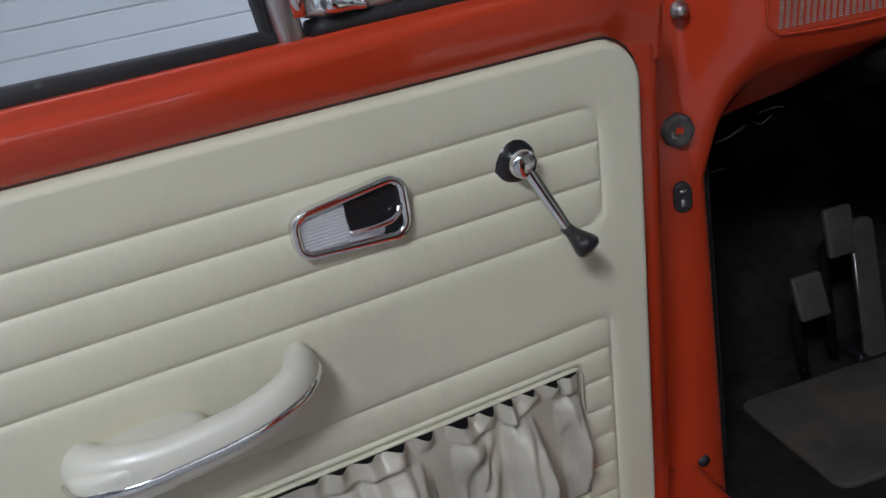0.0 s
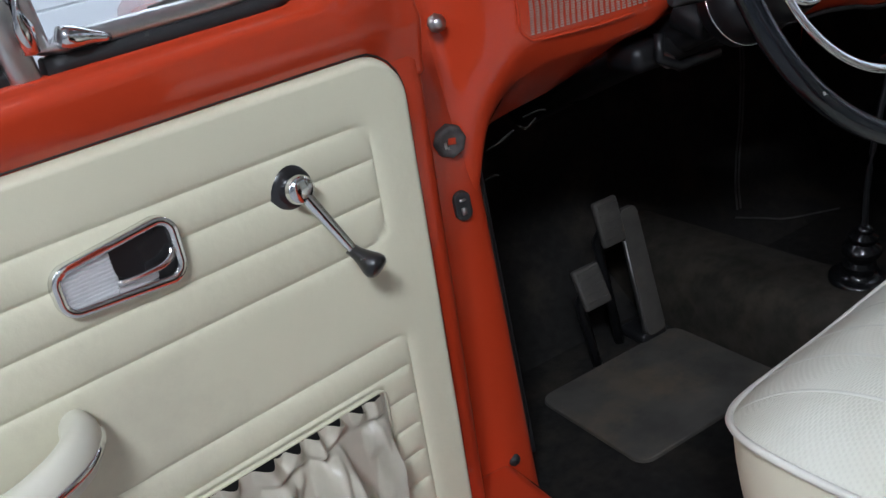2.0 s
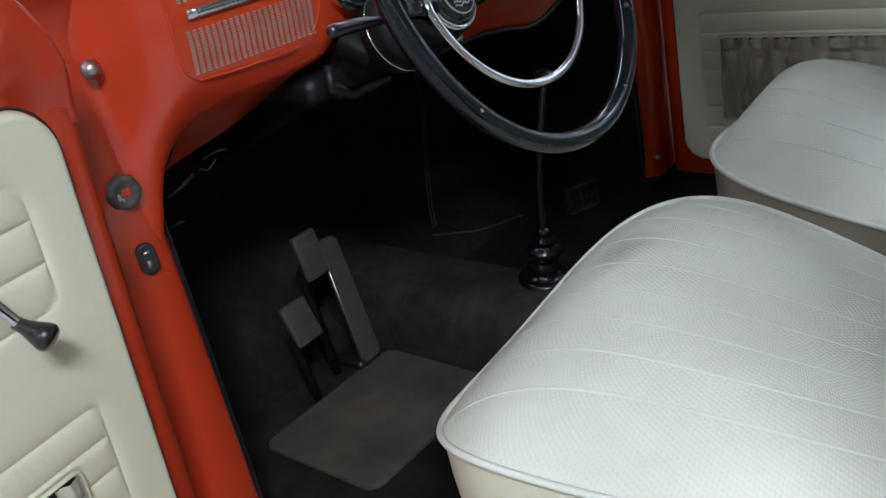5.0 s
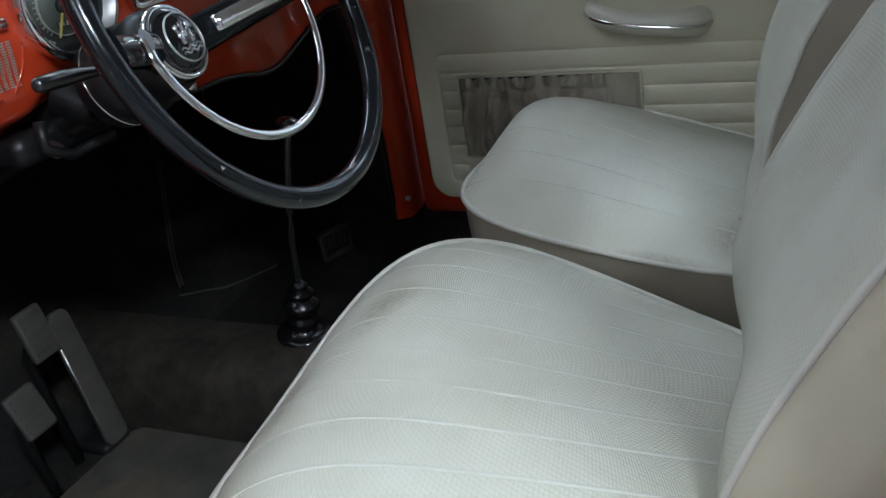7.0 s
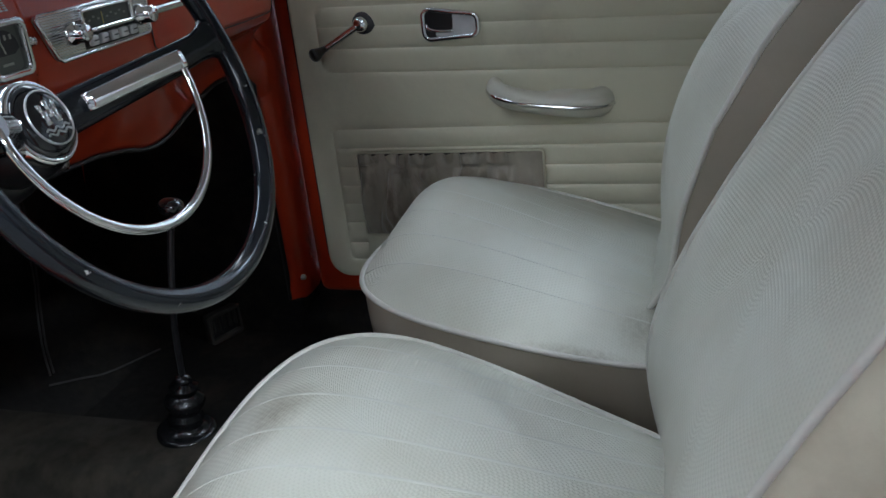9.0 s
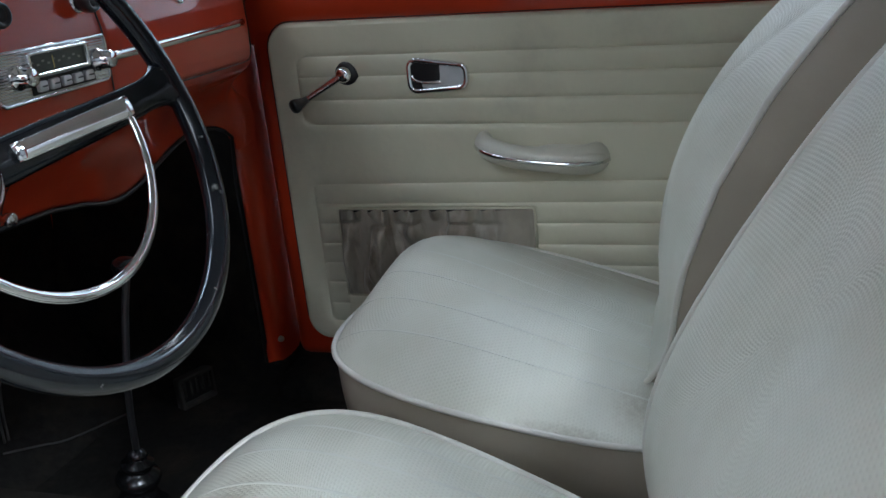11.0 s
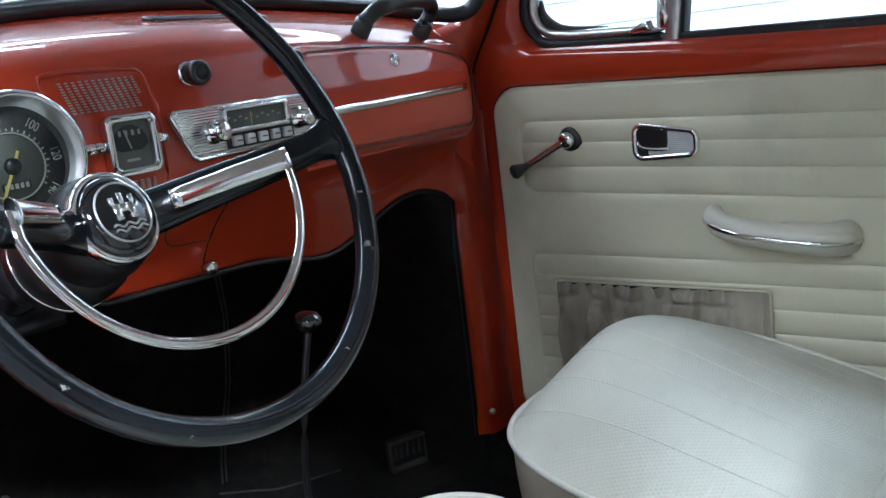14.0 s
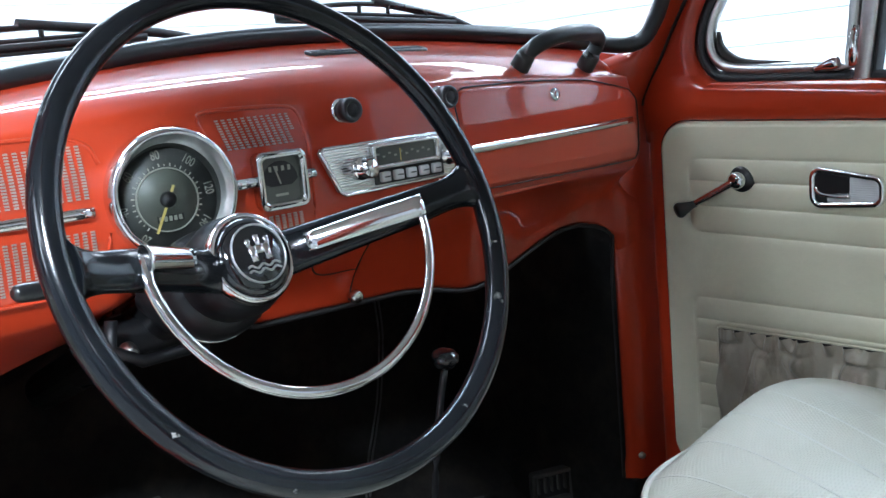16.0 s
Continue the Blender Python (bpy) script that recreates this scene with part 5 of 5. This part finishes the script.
part("indicator_stalk", sweep(spline([(-0.262, -0.098, 0.913), (-0.310, -0.114, 0.923), (-0.348, -0.126, 0.931), (-0.385, -0.134, 0.937), (-0.415, -0.139, 0.9405), (-0.422, -0.140, 0.941)], 4), [0.0035] * 7 + [0.0042, 0.005, 0.0058, 0.0064, 0.0066, 0.0068, 0.0068, 0.0068, 0.0068, 0.0066, 0.0062, 0.0056, 0.0048, 0.003], 12), BLACK, col, "black indicator stalk")
lock = part("ignition_lock", lathe([(0.021, -0.03), (0.021, 0.006), (0.018, 0.012), (0.011, 0.013), (0.010, 0.010), (0, 0.010)], 24, (-0.252, -0.008, 0.874), (0.1, -0.9, -0.4)), COLUMN, col, "black ignition lock")
part("key", join(box(-0.2535, -0.2505, -0.041, -0.018, 0.865, 0.873, 0.001, 1), lathe([(0, 0.0015), (0.0062, 0.0015), (0.0062, -0.001), (0, -0.001)], 14, (-0.250, -0.044, 0.867), (1, 0.25, 0))), BRASS, lock, "brass ignition key")
part("bracket", join(box(-0.32, -0.17, 0.03, 0.09, 0.826, 0.860, 0.012), sweep([(-0.305, 0.006, 0.874), (-0.310, 0.004, 0.848), (-0.285, 0.0, 0.832), (-0.22, 0.004, 0.830)], 0.006, 8)), COLUMN, col, "black column bracket")
part("bolt_head", lathe([(0, 0.005), (0.0065, 0.0045), (0.008, 0.002), (0.008, -0.01)], 16, (-0.290, 0.012, 0.838), (-0.1, -0.9, -0.3)), STEEL, col, "steel bolt head")
for q in ([(-0.478, 0.125, 0.776), (-0.462, 0.120, 0.781), (-0.452, 0.128, 0.779), (-0.440, 0.122, 0.786)], [(-0.462, 0.118, 0.783), (-0.446, 0.116, 0.790), (-0.437, 0.124, 0.787)], [(-0.432, 0.118, 0.792), (-0.420, 0.121, 0.786), (-0.408, 0.117, 0.795)], [(-0.424, 0.120, 0.800), (-0.404, 0.116, 0.803), (-0.390, 0.121, 0.799)], [(-0.487, 0.125, 0.742), (-0.478, 0.121, 0.745), (-0.468, 0.126, 0.741)]):
    part("cable", sweep(spline(q, 4), 0.0012, 6), CABLE, col, "loose dusty wiring under the panel")


# ---------------------------------------------------------------- gear lever, pedals, mats, vents
gear = thing("gear_lever", (0.0, 0.03, 0.412), "tall thin black gear lever with a glossy knob and boot", "gear lever")
part("boot", lathe([(0.04, -0.004), (0.04, 0.003), (0.036, 0.006), (0.03, 0.005), (0.021, 0.01), (0.02, 0.0183), (0.0235, 0.0226), (0.0235, 0.0261), (0.0185, 0.0305), (0.018, 0.0357), (0.0255, 0.0426), (0.0275, 0.0487), (0.0255, 0.0548), (0.017, 0.06), (0.015, 0.0626), (0.0195, 0.067), (0.0195, 0.0722), (0.011, 0.0766), (0.0125, 0.0809), (0.01, 0.0853), (0.006, 0.0887), (0, 0.0896)], 28, (0.034, 0.016, 0.4255), (0, -0.16, 1)), BOOT, gear, "ribbed glossy black rubber boot")
part("lever", sweep(spline([(0.036, 0.006, 0.48), (0.036, -0.002, 0.58), (0.041, -0.018, 0.68), (0.045, -0.030, 0.735)], 5), 0.0042, 10), BLACK, gear, "thin dark rod")
part("knob", lathe([(0.005, -0.008), (0.010, -0.005), (0.0150, 0.001), (0.0165, 0.006), (0.0150, 0.012), (0.009, 0.0155), (0, 0.0165)], 24, (0.045, -0.031, 0.741), (0.02, -0.2, 1)), GLOSS_BLACK, gear, "glossy black knob")


def pedal(name, c, w, h, tilt, label):
    t = thing(name, (c[0], c[1] + 0.05, 0.30), label, "pedal", "pedals")
    fn = lambda p: Vector(c) + Vector((p[0], p[1] * math.sin(tilt) - p[2] * math.cos(tilt), p[1] * math.cos(tilt) + p[2] * math.sin(tilt)))
    pd = part("pad", box(-w / 2, w / 2, -h / 2, h / 2, -0.005, 0.007, 0.005, 3), PAD, t, "worn grey rubber pad", fn=fn)
    for k in range(5):
        z = -h / 2 + h * (k + 0.7) / 5.6
        part("rib", box(-w / 2 + 0.006, w / 2 - 0.006, z, z + 0.004, 0.0065, 0.009), PAD, pd, fn=fn)
    part("arm", sweep([Vector(c) + Vector((0, 0.006, 0)), Vector(c) + Vector((0.01, 0.05, -0.05)), (c[0] + 0.02, c[1] + 0.04, 0.30)], 0.008, 8), BLACK, t, "black steel arm")


pedal("brake_pedal", (-0.197, 0.277, 0.540), 0.046, 0.074, 0.20, "brake pedal with a worn grey rubber pad")
pedal("clutch_pedal", (-0.268, 0.250, 0.466), 0.050, 0.066, 0.38, "clutch pedal with a worn grey rubber pad")
acc = thing("accelerator_pedal", (-0.12, 0.32, 0.30), "long grey rubber accelerator treadle hinged at the floor", "pedal", "pedals")
AB, AT = Vector((-0.132, 0.276, 0.312)), Vector((-0.124, 0.322, 0.528))
ax = (AT - AB).normalized()
sd = Vector((1, 0, 0))
an = sd.cross(ax).normalized()
part("treadle", prism(round_rect(-0.0215, 0.0215, 0, (AT - AB).length, 0.014), -0.004, 0.006, 0.003), PAD, acc, "long worn rubber treadle", fn=lambda p: AB + sd * p[0] * (1 - 0.12 * p[1] / 0.2) + ax * p[1] - an * p[2] * -1)
part("steel_edge", box(-0.0235, -0.0205, 0.01, 0.17, -0.003, 0.005, 0.001, 1), STEEL, acc, "bare steel edge", fn=lambda p: AB + sd * p[0] * (1 - 0.12 * p[1] / 0.2) + ax * p[1] - an * p[2] * -1)
part("bracket", box(-0.160, -0.105, 0.275, 0.335, 0.299, 0.318, 0.006), BLACK, acc, "black floor bracket")

heel = part("heel_mat", prism(round_rect(-0.376, -0.088, 0.046, 0.280, 0.022), 0.2995, 0.306, 0.0025), MAT)
tagged(heel, "worn grey rubber heel mat on the black carpet", "floor mat")

vent = thing("heater_vent", (0.46, 0.27, 0.30), "small black slotted heater vent in the foot well", "vent")
vq = lambda p: Vector((0.512, 0.248, 0.331)) + Vector((0.92, -0.39, 0)) * p[0] * 0.95 + Vector((0, 0, 1)) * p[1] + Vector((-0.39, -0.92, 0)) * p[2]
part("frame", frame_ring(round_rect(-0.042, 0.042, -0.030, 0.030, 0.005), round_rect(-0.034, 0.034, -0.022, 0.022, 0.003), -0.01, 0.008), PAD, vent, "dark grey frame", fn=vq)
part("duct", box(-0.038, 0.038, -0.028, 0.028, -0.09, -0.008), CARPET, vent, "carpeted duct", fn=vq)
part("back", box(-0.036, 0.036, -0.024, 0.024, -0.006, -0.004), DARK, vent, fn=vq)
for k in range(5):
    part("slat", box(-0.030 + k * 0.0135, -0.0255 + k * 0.0135, -0.010, 0.020, -0.004, 0.004, 0.001, 1), PAD, vent, fn=vq)


# ---------------------------------------------------------------- seats
def superellipse(a, n):
    c, s = math.cos(a), math.sin(a)
    return math.copysign(abs(c) ** (2 / n), c), math.copysign(abs(s) ** (2 / n), s)


def pressed(u, v, n):
    """A square's (u, v) pressed into a superellipse."""
    q = (abs(u) ** n + abs(v) ** n) ** (1 / n)
    f = max(abs(u), abs(v)) / q if q else 1
    return u * f, v * f


def bucket_seat(label, plan, edge, crown, back, pleats, side_mat, wall_x, proud):
    """plan: centre, half sizes, corner power, taper, front bow, turn; edge: the piping's height; crown: the padding."""
    cx, cy, W, D, power, taper, bow, turn = plan
    z0, z1, z2, z3, zxx, zx = edge
    h, s1, s2, ex, ef, er, swell, swell_y = crown
    ct, st = math.cos(turn), math.sin(turn)
    s = thing("bucket_seat", (cx, cy - 0.05, 0.30), label, "seat", "front seats")

    def rim_z(x, y):
        return z0 + z1 * y + z2 * y * y + z3 * y ** 3 + zxx * x * x + zx * x

    def at(x, y, z):
        X = x * W * (1 + taper * y)
        Y = y * D + bow * (1 - x * x) * max(y, 0) ** 2
        return Vector((min(cx + X * ct - Y * st, wall_x), cy + X * st + Y * ct, z))

    def cushion_at(x, y, lift=0.0):
        across = min(1, abs(x) / max(0.02, max(1e-6, 1 - min(1, abs(y)) ** power) ** (1 / power)))
        dome = (1 - across ** ex) * (1 - abs(y) ** (er + (ef - er) * sstep(-0.3, 0.3, y)))
        pad = h * (1 + s1 * y + s2 * y * y) + swell * math.exp(-((y - swell_y) / 0.4) ** 2)
        return at(x, y, rim_z(x, y) + pad * dome + lift)

    N, K = 121, 81
    cell = lambda i, j: (2 * i / (N - 1) - 1, 2 * j / (K - 1) - 1)
    cu = part("cushion", grid(N, K, lambda i, j: cushion_at(*pressed(*cell(i, j), power)), uvs=lambda i, j: (cx + W * cell(i, j)[0], cy + D * cell(i, j)[1])), WEAVE, s, "pale basket-weave vinyl cushion with sewn pleats")
    loop = [superellipse(2 * math.pi * k / 140, power) for k in range(140)]
    part("piping", sweep([at(x * 1.008, y * 1.008, rim_z(x, y)) for x, y in loop], 0.0036, 8, closed=True), PIPING, cu, "pale vinyl piping")
    for x in pleats:
        reach = (1 - abs(x) ** power) ** (1 / power) * 0.985
        part("pleat", sweep([cushion_at(x, reach * (q / 20 - 1), -0.0004) for q in range(41)], 0.0024, 6, squash=(1.1, proud)), WEAVE_RIDGE, cu, "raised pleat seam")

    def skirt(i, j):
        x, y = loop[i]
        t = j / 9
        k = 1 - 0.09 * t ** 1.6 + 0.012 * math.sin(math.pi * t)
        return at(x * k, y * k, rim_z(x, y) * (1 - t) + 0.41 * t)

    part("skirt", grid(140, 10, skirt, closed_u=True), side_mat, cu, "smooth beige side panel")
    for a in (-0.16, 0.16):
        part("runner", box(cx + a - 0.015, cx + a + 0.015, cy - 0.20, cy + 0.16, 0.299, 0.425, 0.004), BLACK, s, "black seat frame runner")

    # backrest: a padded slab leaning back, woven face, smooth sides
    bx, half, foot, c0, c1, c2, c3, skew, bulge, ea, eb, bp, widen, shift, tuck, hollow, rounded = back
    H = 0.52

    def back_at(x, y, d):
        t = (y + 1) / 2 * H
        w = half * (1 + widen * (t - 0.2))
        left, right = bx + shift * t - w, min(bx + shift * t + w, wall_x - 0.004)
        X = (left + right) / 2 + x * (right - left) / 2
        slope = c1 + 2 * c2 * t + 3 * c3 * t * t
        n = math.sqrt(1 + slope * slope)
        Y = c0 + c1 * t + c2 * t * t + c3 * t ** 3 + skew * (X - bx - shift * t) - tuck * math.exp(-(t / 0.05) ** 2) - hollow * x * x
        return Vector((X, Y + d / n, foot + t - d * slope / n))

    def face(u, v):
        x, y = pressed(u, v, bp)
        if rounded:
            w = y * y / (x * x + y * y + 1e-6)
            return back_at(x, y, bulge * (1 - max(abs(u), abs(v)) ** (ea * (1 - w) + eb * w)))
        return back_at(x, y, bulge * (1 - abs(u) ** ea) * (1 - abs(v) ** eb))

    M, L = 81, 101
    sq = lambda i, j: (2 * i / (M - 1) - 1, 2 * j / (L - 1) - 1)
    bk = part("backrest", grid(M, L, lambda i, j: face(*sq(i, j)), uvs=lambda i, j: (bx + half * sq(i, j)[0], 0.3 * sq(i, j)[1])), WEAVE, s, "pale basket-weave vinyl backrest")
    rim = [superellipse(2 * math.pi * k / 140, bp) for k in range(140)]
    part("piping", sweep([back_at(x * 1.008, y * 1.004, 0.0) for x, y in rim], 0.0036, 8, closed=True, up=(0, 1, 0)), PIPING, bk, "pale vinyl piping")

    def side(i, j):
        t = j / 9
        k = 1 + 0.03 * math.sin(math.pi * t) - 0.10 * sstep(0.6, 1, t)
        x, y = rim[i]
        return back_at(x * k, y * (1 + (k - 1) * 0.5), -0.115 * t)

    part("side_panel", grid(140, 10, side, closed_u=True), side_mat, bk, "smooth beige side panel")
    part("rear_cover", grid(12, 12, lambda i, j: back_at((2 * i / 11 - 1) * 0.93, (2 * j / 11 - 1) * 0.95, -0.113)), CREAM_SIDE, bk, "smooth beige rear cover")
    return s


PLEATS = [-0.64 + 0.2 * k for k in range(8)]
bucket_seat("pale vinyl driver's seat with white piping", (-0.2839, -0.4465, 0.244, 0.269, 2.34, 0.3096, -0.0165, 0.1209), (0.5806, 0.0674, -0.0043, -0.0796, 0.0271, -0.0008), (0.0579, -0.1211, -0.1042, 3.161, 3.493, 3.0, -0.0022, 0.3014), (-0.1941, 0.2363, 0.5276, -0.6453, -0.2195, -0.9014, 0.5039, 0.0842, 0.0361, 3.85, 6.14, 4.5, 0.2794, 0.116, 0.0076, -0.0466, True), PLEATS, CREAM_SIDE, 0.04, 0.40)
bucket_seat("pale vinyl passenger seat with white piping and sides coloured as in shade", (0.3222, -0.4578, 0.248, 0.306, 2.529, 0.112, -0.078, -0.0231), (0.566, 0.0717, -0.0031, -0.0177, -0.0067, 0.0009), (0.0478, 0.4822, 0.1066, 1.655, 6.94, 2.98, 0.0083, 0.2935), (0.3535, 0.2226, 0.5324, -0.6212, 0.1185, -1.0675, -0.1365, 0.0006, 0.0401, 1.85, 2.12, 5.65, 0.852, 0.2342, -0.0371, 0.0018, False), PLEATS, SHADED_SIDE, 0.582, 0.24)
